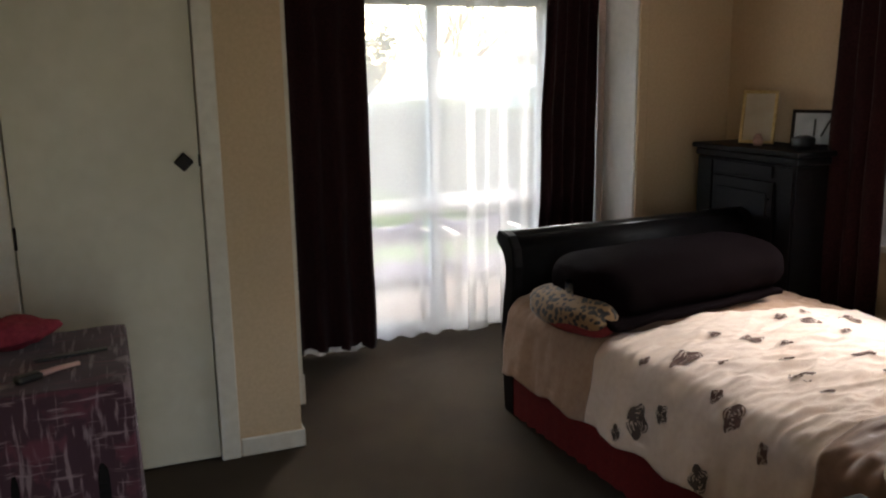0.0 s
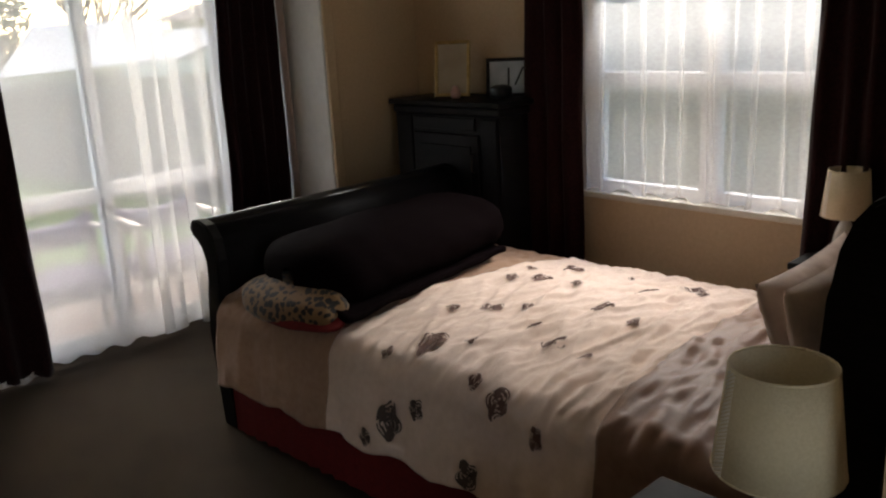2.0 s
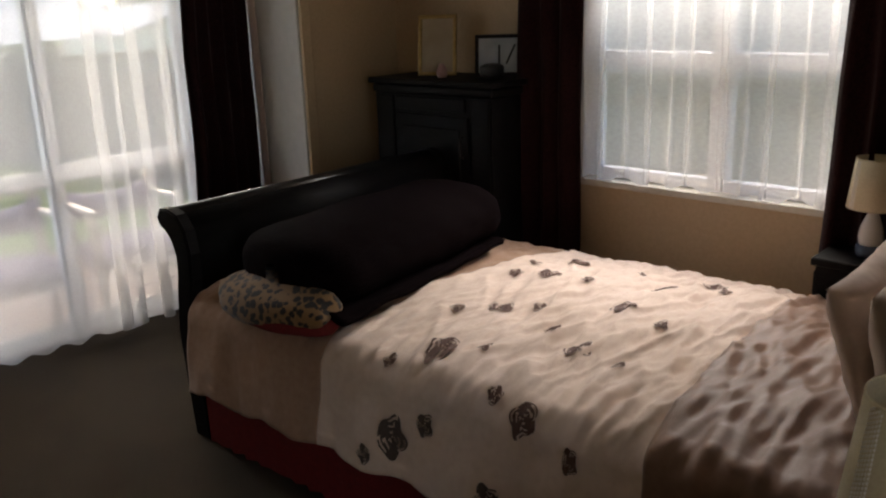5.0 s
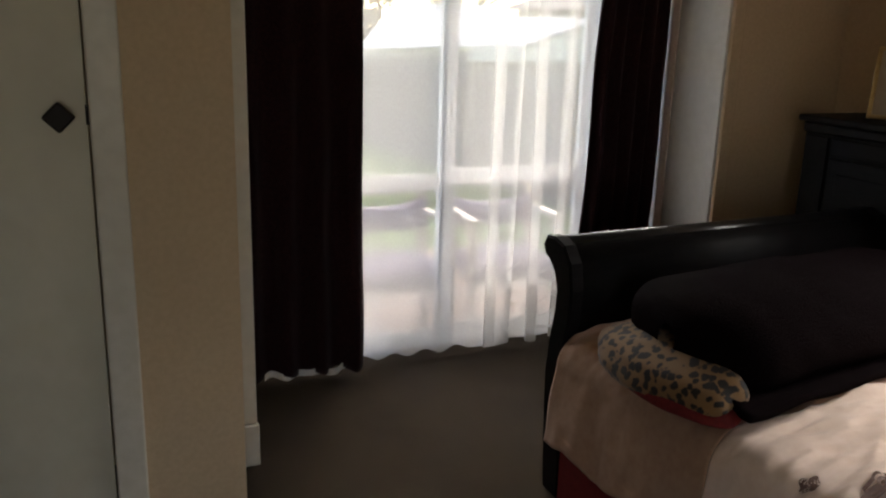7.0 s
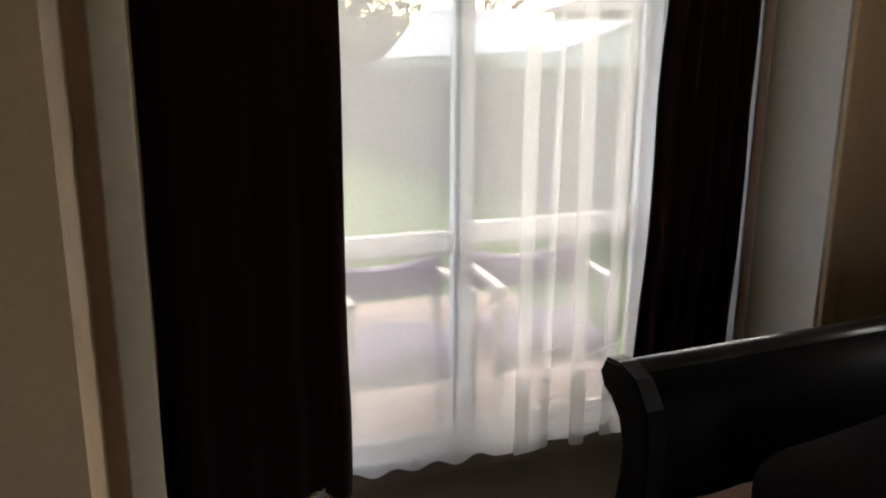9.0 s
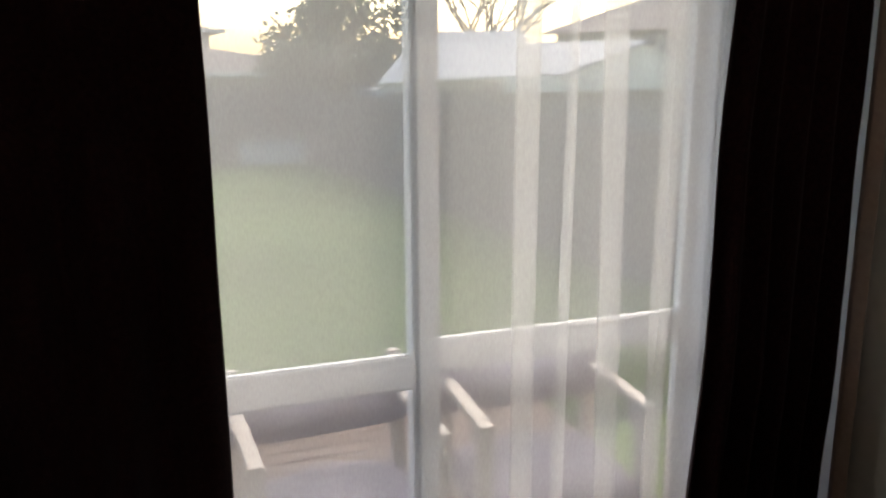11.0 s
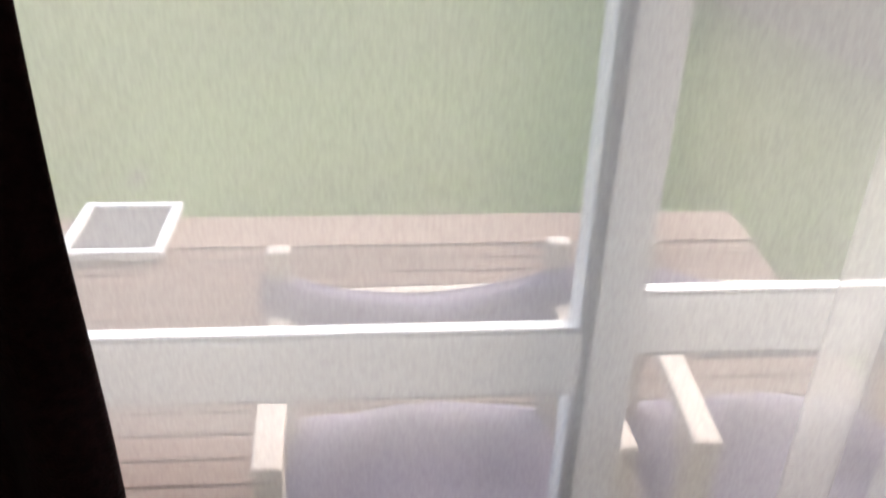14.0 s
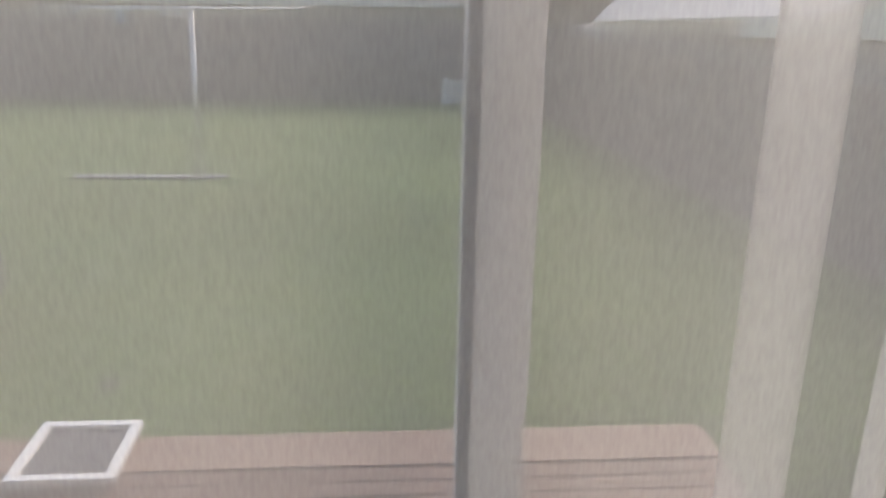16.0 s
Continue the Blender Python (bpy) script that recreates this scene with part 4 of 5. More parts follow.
# ---- scarf-covered chest by the entry ----
def scarf_chest():
    c = thing("low_chest", "low chest draped with a dark patterned scarf", "chest")
    x0, x1, y0, y1, top = -2.55, -1.895, -2.62, -2.05, 0.84
    part("body", box(x0, x1, y0, y1, 0.06, top - 0.02, 0.006), M_BLACKWOOD, c)
    part("plinth", box(x0 + 0.02, x1 - 0.02, y0 + 0.02, y1 - 0.02, 0.0, 0.059), M_BLACKWOOD, c)
    s = thing("scarf", "dark plum scarf with a pale woven pattern, spread over a chest", "scarf")

    def at(a, t):
        x = x0 - 0.01 + (x1 - x0 + 0.03) * a
        L = 0.58 + 0.55
        d = t * L
        if d < 0.585:
            y, z = y1 + 0.01 - d, top + 0.006 + 0.006 * ns(a * 6, t * 9, 3)
        else:
            y, z = y0 - 0.008 - 0.02 * abs(ns(a * 9, 2, 1)) - 0.012 * math.sin(a * 20) * min(1, (d - 0.585) * 4), top + 0.004 - (d - 0.585)
        return (x, y, z)
    ob = part("cloth", grid(70, 60, at), M_SCARF, s, smooth=True)
    solid(ob, 0.004, 0.0)
    side = part("side_drop", grid(30, 20, lambda a, t: (x1 + 0.022 + 0.012 * math.sin(a * 25) * t, y1 - 0.575 * a, top + 0.002 - 0.45 * t)), M_SCARF, s, smooth=True)
    solid(side, 0.004, 0.0)

    blob((-2.20, -2.16, 0.895), (0.13, 0.09, 0.045), pose(0, 0, 0, 0, 0, 25), M_REDCLOTH, "folded_cloth", "crumpled crimson cloth on the scarf", "cloth", 8, 1.8, rough=0.16)
    brush = thing("hair_brush", "hair brush with a pale pink handle", "brush", pose(-2.10, -2.50, 0.852, 0, 0, 30))
    part("handle", tube([(0, 0, 0.01), (0.05, 0, 0.012), (0.11, 0, 0.01)], 0.009, 10, 0.7), M_PINK, brush, smooth=True)
    part("head", box(-0.07, 0.0, -0.02, 0.02, 0.0, 0.02, 0.008), M_PLASTIC, brush)
    pen = thing("comb", "long dark comb lying on the scarf", "comb", pose(-2.03, -2.33, 0.852, 0, 0, 10))
    part("spine", box(-0.1, 0.1, -0.012, 0.012, 0.0, 0.006, 0.002), M_PLASTIC, pen)
    bottle = thing("perfume_bottle", "small glass bottle with a gold cap", "bottle", pose(-2.22, -2.58, 0.852))
    part("body", lathe([(0.0, 0), (0.022, 0), (0.024, 0.03), (0.018, 0.06), (0.008, 0.07), (0.0, 0.07)], 20, cap=False), M_CERAMIC, bottle, smooth=True)
    part("cap", lathe([(0.011, 0.07), (0.011, 0.095), (0.0, 0.097)], 16, cap=False), M_BRASS, bottle, "gold cap", smooth=True)


scarf_chest()


# ---- outdoors ----
LAWN = -0.60
piece("ground", grid(110, 110, lambda s, t: (-70 + 140 * s, -60 + 210 * t, LAWN + 0.03 * ns(s * 60, t * 90, 0))), M_GRASS, "mown lawn", "lawn", kind="structure")


def deck():
    d = thing("deck", "low brown timber deck outside the window", "deck", kind="structure")
    y = 0.20
    k = 0
    proto = None
    while y < 2.04:
        ob = new("plank", proto) if proto else part("plank", box(-4.2, 1.25, 0, 0.088, -0.20, -0.17, 0.003, 1), M_DECK)
        proto = ob.data
        ob.parent, ob.location.y = d, y
        y += 0.094
        k += 1
    part("edge_board", box(-4.2, 1.26, 2.078, 2.33, -0.20, -0.163, 0.006), M_DECKEDGE, d, "paler edging board")
    part("fascia", box(-4.2, 1.26, 2.30, 2.318, LAWN, -0.201), M_DECK, d)
    part("fascia", box(1.252, 1.27, 0.2, 2.298, LAWN, -0.201), M_DECK, d)


deck()


def garden_chair(m, label):
    c = thing("garden_chair", label, "chair", m, group="garden chairs")
    z0 = -0.17
    for x in (-0.262, 0.222):
        part("leg", box(x, x + 0.04, 0.0, 0.045, z0, 0.574, 0.005), M_CHAIRFRAME, c)
        part("back_post", moved(box(x, x + 0.04, -0.02, 0.02, 0.0, 0.87, 0.006), pose(0, 0.33, z0, -6)), M_CHAIRFRAME, c)
        part("arm", box(x - 0.001, x + 0.041, -0.006, 0.37, 0.576, 0.602, 0.006), M_CHAIRFRAME, c)
        part("arm_bracket", box(x + 0.012, x + 0.028, 0.046, 0.11, 0.50, 0.575, 0.004), M_CHAIRFRAME, c)
        part("side_rail", box(x + 0.008, x + 0.032, 0.046, 0.33, 0.25, 0.30, 0.004), M_CHAIRFRAME, c)
    part("seat_frame", box(-0.22, 0.22, 0.005, 0.04, 0.245, 0.30, 0.005), M_CHAIRFRAME, c)
    part("stretcher", box(-0.22, 0.22, 0.01, 0.035, 0.0, 0.04, 0.005), M_CHAIRFRAME, c)
    for k in range(5):
        part("seat_slat", box(-0.22, 0.22, 0.05 + 0.06 * k, 0.095 + 0.06 * k, 0.285, 0.302, 0.003), M_CHAIRFRAME, c)
    for z in (0.50, 0.56):
        part("back_rail", box(-0.222, 0.222, 0.385 + 0.1 * (z - 0.4), 0.41 + 0.1 * (z - 0.4), z, z + 0.05, 0.005), M_CHAIRFRAME, c)

    def pad(s, t):
        return (math.sin(math.pi * min(1, max(0, s))) * math.sin(math.pi * min(1, max(0, t)))) ** 0.3

    def seat(s, t):
        e = pad(s, t)
        crease = 0.02 * max(0.0, 1 - 7 * abs(ns(s * 2.2 + 1.5, t * 2.0 + s, 6.0)))
        return (-0.245 + 0.49 * s, -0.03 + 0.45 * t, 0.305 + 0.105 * e + 0.02 * e * ns(s * 3, t * 3, 3) - crease * e)
    cushion = part("seat_cushion", grid(36, 30, seat), M_LILAC, c, "lilac-grey padded seat cushion, creased", smooth=True)
    part("underside", grid(4, 4, lambda s, t: (-0.245 + 0.49 * s, -0.03 + 0.45 * t, 0.3045)), M_LILAC, cushion)

    def back(s, t):
        x, z = -0.27 + 0.54 * s, 0.49 + 0.165 * t - (0.05 * t * math.sin(math.pi * s) ** 0.9)
        e = pad(s, min(1, t + 0.02))
        return (x, 0.385 + 0.08 * (z - 0.4) - 0.07 * e + 0.012 * ns(s * 5, t * 4, 8), z)
    cushion = part("back_cushion", grid(40, 22, back), M_LILAC, c, "lilac-grey padded back cushion with a sagging top edge", smooth=True)
    solid(cushion, 0.012, 0.0)
    edge = [tuple(Vector(back(k / 24, 1.0)) + Vector((0, -0.004, 0.003))) for k in range(1, 24)]
    part("piping", tube(edge, 0.0035, 6), M_LILAC, cushion, "piping along the edge", smooth=True)
    return c


ch = garden_chair(pose(-0.135, 0.10, 0, 0, 0, 2), "pale timber garden chair with lilac-grey cushions")
copy_thing(ch, pose(0.47, 0.10, 0, 0, 0, -3))

# white framed screen lying on the deck
scr = thing("window_screen", "white framed fly screen lying on the deck", "screen", pose(-1.175, 2.19, -0.162, 0, 0, 0))
for a in ((-0.19, 0.19, -0.21, -0.17), (-0.19, 0.19, 0.17, 0.21), (-0.19, -0.15, -0.168, 0.168), (0.15, 0.19, -0.168, 0.168)):
    part("frame_side", moved(box(*a, 0.0, 0.035, 0.004), Matrix.Shear("XY", 4, (0.0, 0.0))), M_WHITEPAINT, scr)
part("mesh", box(-0.15, 0.15, -0.17, 0.17, 0.01, 0.014), M_MESHDARK, scr, "dark mesh")
hose = piece("garden_hose", tube([(-1.62, 2.08, -0.155), (-1.42, 1.9, -0.158), (-1.30, 1.5, -0.158), (-1.34, 1.1, -0.158), (-1.6, 0.7, -0.158)], 0.006, 8), M_BOARD, "thin pale hose lying on the deck", "hose", smooth=True)


# fences: each paling one piece
def fence(name, p0, p1, height, label, wood=M_FENCE):
    f = thing(name, label, "fence", kind="structure")
    a, b = Vector(p0), Vector(p1)
    n = int((b - a).length / 0.152)
    ang = math.degrees(math.atan2(b.y - a.y, b.x - a.x))
    rnd = random.Random(len(name))
    proto = mesh_of("paling", box(-0.072, 0.072, -0.009, 0.009, 0, height, 0.003, 1))
    proto.materials.append(wood)
    for k in range(n):
        p = a.lerp(b, k / n)
        ob = new("paling", proto)
        ob.parent = f
        ob.matrix_basis = pose(p.x, p.y, LAWN - 0.06 + rnd.uniform(-0.015, 0.015), rnd.uniform(-0.6, 0.6), 0, ang)
    for z in (0.25, height - 0.25):
        L = (b - a).length
        part("rail", moved(box(0, L, 0.012, 0.06, z, z + 0.08), pose(a.x, a.y, LAWN, 0, 0, ang)), wood, f)


fence("fence_back", (-16.0, 15.0, 0), (2.48, 15.2, 0), 1.52, "weathered grey timber paling fence at the back of the lawn")
fence("fence_side", (2.52, 15.2, 0), (4.3, 1.2, 0), 1.50, "weathered grey timber paling fence along the side")

slat = thing("garden_bench", "white slatted garden bench against the fence", "bench", pose(1.8, 14.55, LAWN))
for k in range(5):
    part("slat", box(-0.62, 0.62, -0.02, 0.0, 0.08 + 0.085 * k, 0.135 + 0.085 * k, 0.004), M_WHITEPAINT, slat)
for x in (-0.58, 0.0, 0.54):
    part("leg", box(x, x + 0.05, 0.001, 0.05, 0.0, 0.52, 0.004), M_WHITEPAINT, slat)


# garage over the side fence
def garage():
    g = thing("garage", "neighbour's garage with a pale roof and cream fascia", "garage")
    part("wall", box(3.75, 10.4, 13.1, 18.5, LAWN, 0.82), M_BOARD, g)
    part("fascia", box(5.70, 10.5, 12.60, 12.66, 0.80, 1.10, 0.005), M_FASCIA, g)
    part("soffit", box(5.72, 10.48, 12.661, 13.099, 0.80, 0.83), M_FASCIA, g)
    part("gable", slab_gable(7.0, 10.3, 12.62, 12.70, 1.102, 1.66), M_FASCIA, g)
    part("roof", roof_gable(6.8, 10.5, 12.5, 18.8, 1.12, 1.74, 0.05), M_ROOF, g)
    part("lean_roof", slab_of([(3.45, 13.0, 0.96), (6.3, 12.62, 1.08), (7.9, 16.4, 1.95), (5.4, 16.4, 1.90)], 0.06), M_ROOF, g)
    part("lean_fascia", box(3.45, 5.70, 12.92, 12.97, 0.86, 1.0, 0.004), M_FASCIA, g)
    part("gutter", tube([(3.44, 12.9, 1.0), (5.7, 12.6, 1.1)], 0.04, 8), M_FASCIA, g)
    part("downpipe", tube([(3.50, 12.95, LAWN), (3.50, 12.95, 0.9)], 0.035, 8), M_FASCIA, g)


def slab_gable(x0, x1, y0, y1, z0, z1):
    bm = bmesh.new()
    a = [bm.verts.new((x, y0, z)) for x, z in ((x0, z0), (x1, z0), ((x0 + x1) / 2, z1))]
    b = [bm.verts.new((x, y1, z)) for x, z in ((x0, z0), (x1, z0), ((x0 + x1) / 2, z1))]
    bm.faces.new(a), bm.faces.new(b)
    for k in range(3):
        bm.faces.new((a[k], a[(k + 1) % 3], b[(k + 1) % 3], b[k]))
    return bm


def slab_of(corners, thick):
    bm = bmesh.new()
    up = (Vector(corners[1]) - Vector(corners[0])).cross(Vector(corners[3]) - Vector(corners[0])).normalized() * thick
    a = [bm.verts.new(c) for c in corners]
    b = [bm.verts.new(Vector(c) + up) for c in corners]
    bm.faces.new(a), bm.faces.new(b)
    for k in range(4):
        bm.faces.new((a[k], a[(k + 1) % 4], b[(k + 1) % 4], b[k]))
    return bm


def roof_gable(x0, x1, y0, y1, z0, z1, thick):
    xm = (x0 + x1) / 2
    bm = slab_of([(x0, y0, z0), (x0, y1, z0), (xm, y1, z1), (xm, y0, z1)], thick)
    return join(bm, slab_of([(xm, y0, z1), (xm, y1, z1), (x1, y1, z0), (x1, y0, z0)], thick))


garage()


def house(name, x0, x1, y0, y1, z1, ridge, label, storeys):
    h = thing(name, label, "house")
    part("wall", box(x0, x1, y0, y1, LAWN, z1), M_BRICKWALL, h)
    xm, ym = (x0 + x1) / 2, (y0 + y1) / 2
    bm = bmesh.new()
    e = 0.5
    c = [bm.verts.new(v) for v in ((x0 - e, y0 - e, z1), (x1 + e, y0 - e, z1), (x1 + e, y1 + e, z1), (x0 - e, y1 + e, z1))]
    r = [bm.verts.new(v) for v in ((x0 + (xm - x0) * 0.6, ym, ridge), (x1 - (x1 - xm) * 0.6, ym, ridge))]
    bm.faces.new((c[0], c[1], r[1], r[0])), bm.faces.new((c[2], c[3], r[0], r[1])), bm.faces.new((c[1], c[2], r[1])), bm.faces.new((c[3], c[0], r[0])), bm.faces.new(c)
    part("roof", bm, M_TILE, h)
    part("gutter", box(x0 - e, x1 + e, y0 - e - 0.08, y0 - e, z1 - 0.02, z1 + 0.12, 0.02), M_FASCIA, h)
    n = max(2, int((x1 - x0) / 3))
    for s in range(storeys):
        for k in range(n):
            xa = x0 + 0.8 + k * (x1 - x0 - 1.0) / n
            zz = z1 - 1.7 - 2.6 * s
            w = part("window", box(xa, xa + 1.3, y0 - 0.06, y0 + 0.02, zz, zz + 1.1, 0.01), M_UPVC, h)
            part("pane", box(xa + 0.08, xa + 1.22, y0 - 0.07, y0 - 0.061, zz + 0.08, zz + 1.02), M_PLASTIC, w)


house("house", -3.5, 2.0, 30.0, 36.0, 2.2, 3.0, "distant two-storey house with a brown tiled roof", 2)
house("house", -14.0, 6.0, 23.0, 28.5, 0.9, 1.9, "distant low house with a brown tiled roof", 1)
house("house", 13.6, 21.0, 18.0, 26.0, 2.1, 3.5, "neighbouring house with dark eaves beyond the garage", 2)
house("house", 6.2, 14.0, -12.0, 4.0, 2.4, 3.8, "neighbouring pale house beside the bedroom window", 1)
fence("fence_east", (4.55, -7.0, 0), (4.6, 1.0, 0), 1.62, "cream painted paling fence close beside the bedroom window", M_PALEFENCE)


# trees
def leafy_tree(x, y, z, r, height, seed, label, n=2600):
    t = thing("tree", label, "tree", pose(x, y, z))
    rnd = random.Random(seed)
    bm = tube([(0, 0, 0), (0.05, 0.02, height * 0.3), (-0.04, 0.0, height * 0.6)], 0.16, 10, 0.5)
    for k in range(9):
        a = k * 2.4
        h0 = height * (0.2 + 0.05 * k)
        L = r * rnd.uniform(0.5, 0.9)
        join(bm, tube([(0, 0, h0), (L * 0.5 * math.cos(a), L * 0.5 * math.sin(a), h0 + height * 0.18), (L * math.cos(a), L * math.sin(a), h0 + height * 0.38)], 0.05, 6, 0.3))
    part("trunk", bm, M_BARK, t, smooth=True)
    verts, faces = [], []
    clumps = []
    for k in range(34):
        a, q = rnd.uniform(0, 6.28), rnd.uniform(-0.9, 1) 
        rr = r * math.sqrt(max(0, 1 - q * q * 0.8)) * rnd.uniform(0.45, 1.0)
        clumps.append((rr * math.cos(a), rr * math.sin(a), height * (0.58 + 0.36 * q) + rnd.uniform(-0.2, 0.25)))
    for k in range(n):
        c = clumps[k % len(clumps)]
        p = Vector(c) + Vector((rnd.gauss(0, 0.2), rnd.gauss(0, 0.2), rnd.gauss(0, 0.2))) * r * 0.62
        d = Vector((rnd.uniform(-1, 1), rnd.uniform(-1, 1), rnd.uniform(-0.3, 1.2))).normalized()
        s = d.cross(Vector((rnd.uniform(-1, 1), rnd.uniform(-1, 1), 0.1))).normalized()
        L, w = rnd.uniform(0.14, 0.30), rnd.uniform(0.03, 0.06)
        i = len(verts)
        verts += [tuple(p - d * L / 2), tuple(p + s * w), tuple(p + d * L / 2), tuple(p - s * w)]
        faces.append((i, i + 1, i + 2, i + 3))
    me = bpy.data.meshes.new("crown")
    me.from_pydata(verts, [], faces)
    me.materials.append(M_LEAF)
    ob = new("crown", me)
    ob.parent = t
    return t


leafy_tree(3.65, 17.6, LAWN, 1.75, 3.75, 5, "dense green shrub tree with spiky tops behind the fence", 5200)
leafy_tree(4.6, 23.0, LAWN, 1.8, 3.4, 8, "green shrub tree beyond the garage roof", 2400)


def bare_tree(x, y, z, height, seed):
    t = thing("tree", "bare winter tree with many upswept twigs", "tree", pose(x, y, z))
    rnd = random.Random(seed)
    bm = tube([(0, 0, 0), (0, 0, height * 0.35)], 0.18, 8, 0.8)

    def limb(p, d, L, r, depth):
        q = [p, p + d * L * 0.5 + Vector((rnd.gauss(0, 0.04), rnd.gauss(0, 0.04), 0)) * L, p + d * L]
        join(bm, tube([tuple(v) for v in q], r, 5, 0.55))
        if depth:
            for _ in range(3):
                nd = (d + Vector((rnd.gauss(0, 0.45), rnd.gauss(0, 0.45), rnd.uniform(0, 0.5)))).normalized()
                limb(p + d * L * rnd.uniform(0.5, 1.0), nd, L * rnd.uniform(0.55, 0.8), r * 0.55, depth - 1)
    for k in range(6):
        a = k * 1.05
        limb(Vector((0, 0, height * 0.3)), Vector((math.cos(a) * 0.6, math.sin(a) * 0.6, 0.8)).normalized(), height * 0.33, 0.075, 3)
    part("branches", bm, M_BARK, t)


bare_tree(9.6, 22.5, LAWN, 5.2, 4)


# clothes line
cl = thing("clothes_line", "steel clothes line pole with a cross arm and pegs", "clothes line", pose(-1.97, 8.8, LAWN))
part("pole", tube([(0, 0, 0), (0, 0, 1.85)], 0.03, 12), M_STEEL, cl, smooth=True)
part("cross_arm", tube([(-1.6, 0, 1.80), (1.2, 0, 1.84)], 0.022, 10), M_STEEL, cl, smooth=True)
part("base", box(-1.4, 0.3, -0.06, 0.06, 0.0, 0.03, 0.01), M_BOARD, cl)
for x, m in ((-1.2, M_WHITEPAINT), (-0.75, M_BLUE), (-0.3, M_WHITEPAINT), (-0.15, M_WHITEPAINT)):
    part("peg", box(x, x + 0.05, -0.03, 0.03, 1.66 if m is M_BLUE else 1.74, 1.80, 0.006), m, cl)


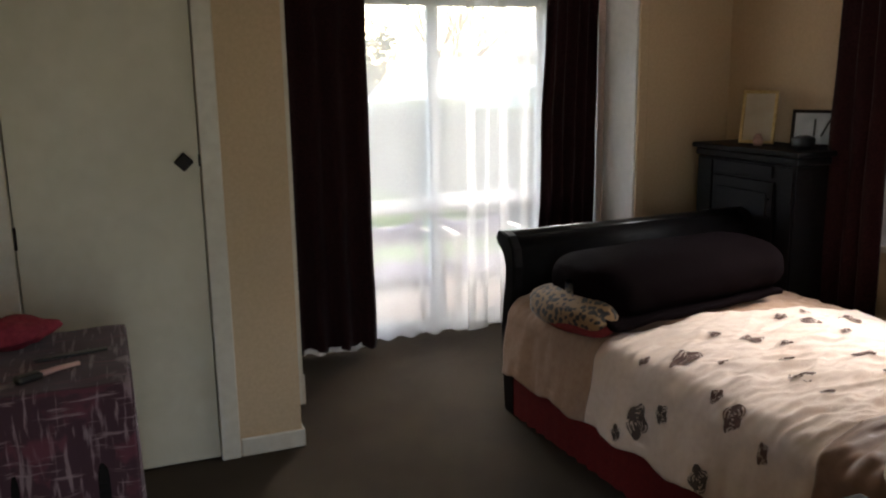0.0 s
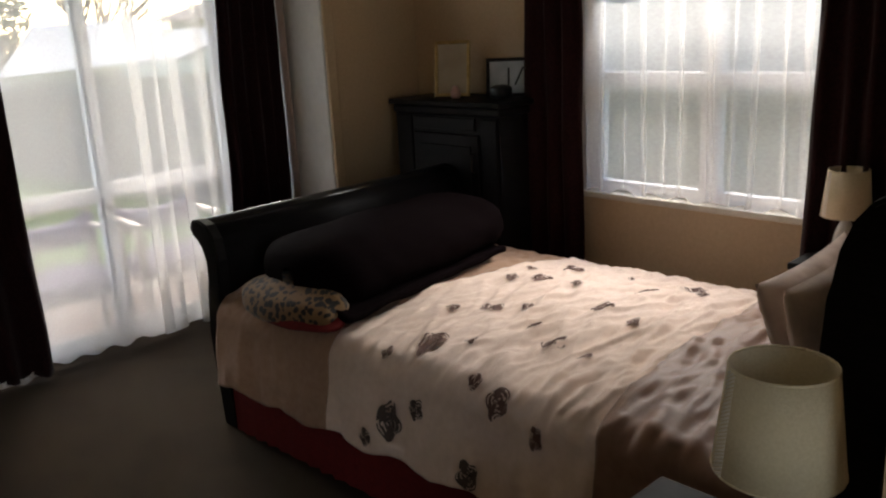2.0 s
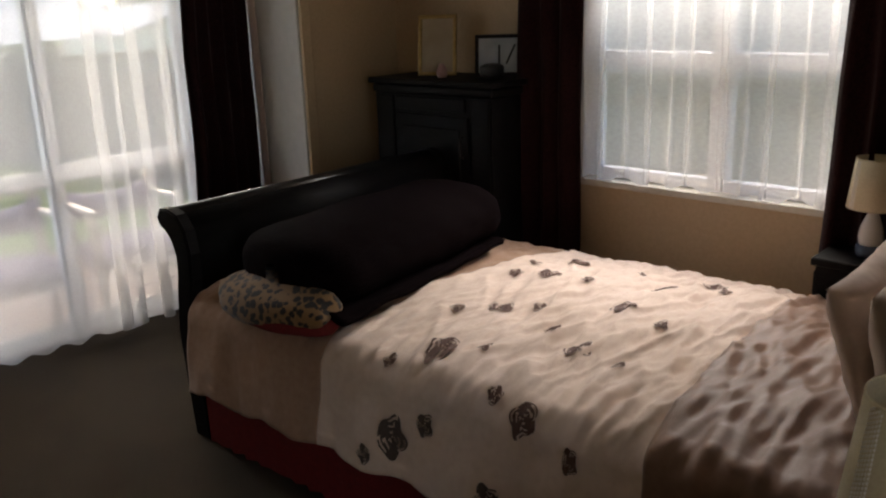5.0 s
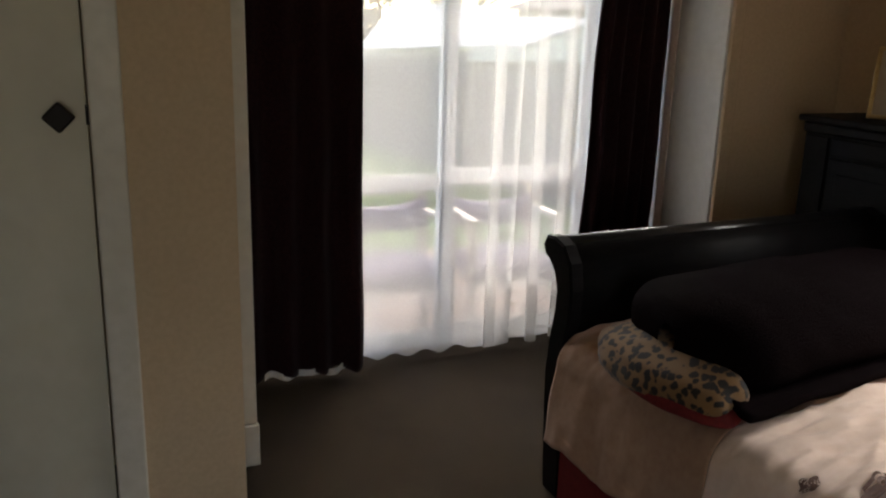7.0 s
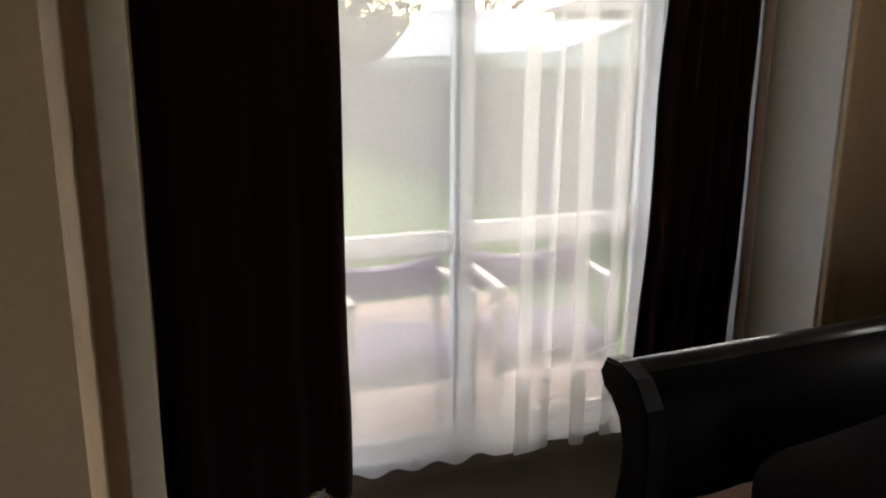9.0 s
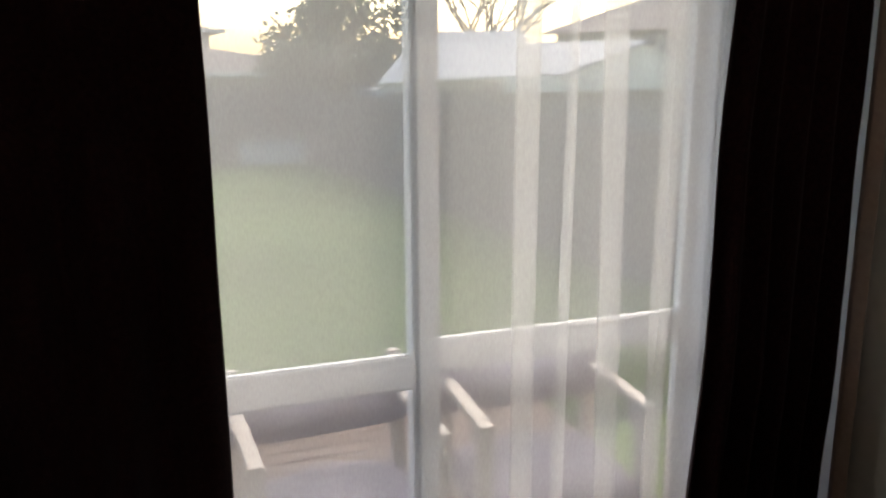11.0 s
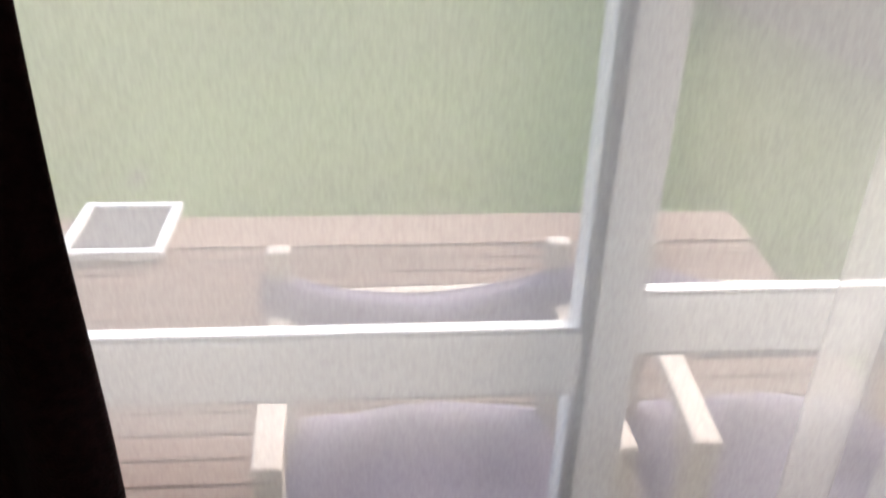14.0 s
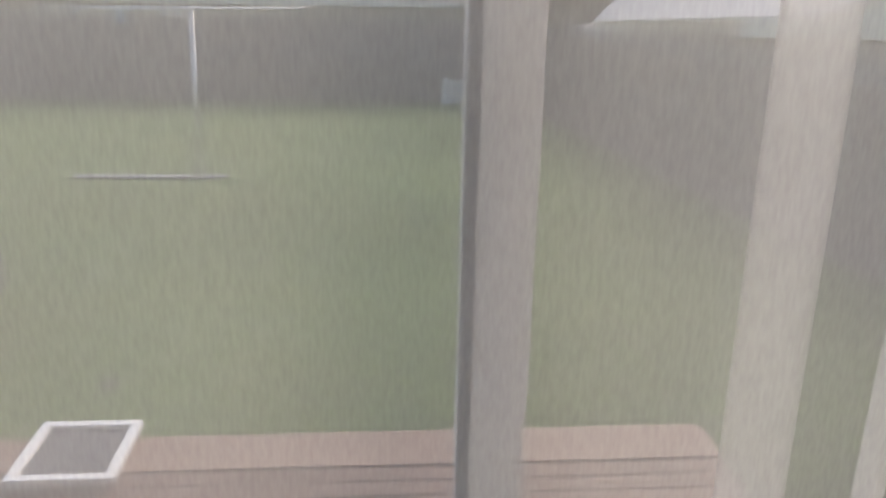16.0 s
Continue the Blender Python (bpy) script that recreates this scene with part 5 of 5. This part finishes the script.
# car parked on the lawn
def car():
    c = thing("car", "silver hatchback car with dark bumpers parked on the lawn", "car", pose(-3.08, 3.24, LAWN, 0, 0, 4))
    grey = surf("grey_bumper", (0.05, 0.05, 0.058), (0.08, 0.08, 0.09), 40, 0.55)

    def prof(x):
        pts = [(-3.35, 0.78), (-3.2, 1.0), (-2.7, 1.38), (-1.9, 1.46), (-1.2, 1.40), (-0.45, 0.97), (0.1, 0.90), (0.5, 0.80), (0.66, 0.66), (0.72, 0.50)]
        for (a, za), (b, zb) in zip(pts, pts[1:]):
            if a <= x <= b:
                k = (x - a) / (b - a)
                return za + (zb - za) * k
        return 0.5

    def shell(s, t):
        x = -3.35 + 4.07 * s
        top = prof(x)
        a = math.pi * t
        nose = max(0.0, (x + 0.1) / 0.82)
        w = 0.83 * (1 - 0.20 * nose ** 2.5) * (1 - 0.10 * max(0.0, (-x - 2.9) / 0.45) ** 2)
        h = math.sin(a)
        y = -w * math.copysign(abs(math.cos(a)) ** 0.28, math.cos(a))
        z = 0.30 + (top - 0.30) * h ** 0.40
        cabin = max(0.0, (z - 0.92) / 0.5)
        return (x, 0.83 + y * (1 - 0.25 * cabin), z)
    body = part("body", grid(80, 40, shell), M_CARPAINT, c, smooth=True)
    solid(body, 0.02, -1.0)
    part("floor_pan", box(-3.2, 0.5, 0.12, 1.54, 0.20, 0.34, 0.02), grey, c)
    part("bumper", prism([(0.30, 0.02), (0.55, 0.05), (0.74, 0.22), (0.80, 0.55), (0.80, 1.11), (0.74, 1.44), (0.55, 1.61), (0.30, 1.64), (0.30, 1.55), (0.5, 1.4), (0.5, 0.26), (0.30, 0.11)], 0.20, 0.56, 0.03), grey, c, "dark grey front bumper")
    for y in (0.13, 1.26):
        lamp = part("headlight", moved(box(-0.13, 0.13, -0.14, 0.14, -0.065, 0.065, 0.04, 3), pose(0.56, y + 0.14, 0.665, 0, 22, -18 if y < 0.5 else 18)), M_UPVC, c, "clear headlamp")
    for y, sgn in ((-0.012, -1), (1.672, 1)):
        for x in (0.0, -2.45):
            part("wheel_arch", moved(lathe([(0.30, 0.0), (0.355, 0.0), (0.365, 0.012), (0.355, 0.03), (0.30, 0.03)], 36), pose(x, y + (0.03 if sgn < 0 else 0.0), 0.31, 90)), grey, c)
            w = part("wheel", moved(lathe([(0.19, -0.09), (0.285, -0.09), (0.30, -0.06), (0.30, 0.06), (0.285, 0.09), (0.19, 0.09)], 36), pose(x, y + (0.07 if sgn < 0 else -0.07), 0.30, 90)), M_TYRE, c, "black tyre")
            yo = y - 0.03 if sgn < 0 else y + 0.03
            part("rim", moved(lathe([(0.165, -0.02), (0.195, -0.025), (0.20, 0.0), (0.195, 0.02), (0.165, 0.02)], 32), pose(x, yo, 0.30, 90)), M_RIM, w, "alloy rim")
            for k in range(5):
                part("spoke", moved(box(-0.022, 0.022, 0.02, 0.18, -0.012, 0.012, 0.004), pose(x, yo, 0.30, 90) @ pose(0, 0, 0, 0, 0, 72 * k)), M_RIM, w)
            part("hub", moved(lathe([(0.0, -0.016), (0.045, -0.016), (0.045, 0.016), (0.0, 0.016)], 18, cap=False), pose(x, yo, 0.30, 90)), M_RIM, w)
    part("windscreen", slab_of([(-1.18, 0.25, 1.40), (-0.42, 0.16, 0.99), (-0.42, 1.50, 0.99), (-1.18, 1.41, 1.40)], 0.03), M_PLASTIC, c, "dark windscreen")
    part("side_window", slab_of([(-2.5, 0.085, 1.0), (-0.75, 0.085, 1.0), (-1.25, 0.20, 1.33), (-2.4, 0.20, 1.35)], 0.03), M_PLASTIC, c, "dark side window")
    part("mirror", box(-0.72, -0.56, -0.10, 0.06, 0.95, 1.06, 0.03, 3), M_CARPAINT, c)


car()
bin_ = piece("small_stone", moved(lathe([(0.0, 0), (0.04, 0.0), (0.045, 0.02), (0.03, 0.035), (0.0, 0.038)], 9, cap=False), pose(-1.5, 3.62, LAWN + 0.02)), M_TYRE, "dark stone lying on the lawn", "stone")


# grass blades on the near lawn
def blades():
    rnd = np.random.RandomState(5)
    n = 110000
    d = 2.32 + 9.5 * rnd.rand(n) ** 1.7
    x = (rnd.rand(n) - 0.55) * (3.0 + d * 1.5)
    a = rnd.rand(n) * 6.28
    h = 0.02 + 0.03 * rnd.rand(n)
    w = 0.003 + 0.003 * rnd.rand(n)
    verts = np.zeros((n, 3, 3))
    verts[:, 0] = np.stack([x - w * np.cos(a), d - w * np.sin(a), np.full(n, LAWN - 0.01)], 1)
    verts[:, 1] = np.stack([x + w * np.cos(a), d + w * np.sin(a), np.full(n, LAWN - 0.01)], 1)
    verts[:, 2] = np.stack([x + 0.03 * np.cos(a * 3), d + 0.03 * np.sin(a * 5), LAWN + h], 1)
    me = bpy.data.meshes.new("grass")
    me.from_pydata(verts.reshape(-1, 3).tolist(), [], np.arange(3 * n).reshape(-1, 3).tolist())
    me.materials.append(M_BLADE)
    tagged(new("grass", me), "short mown lawn grass", "grass", kind="stuff")


blades()
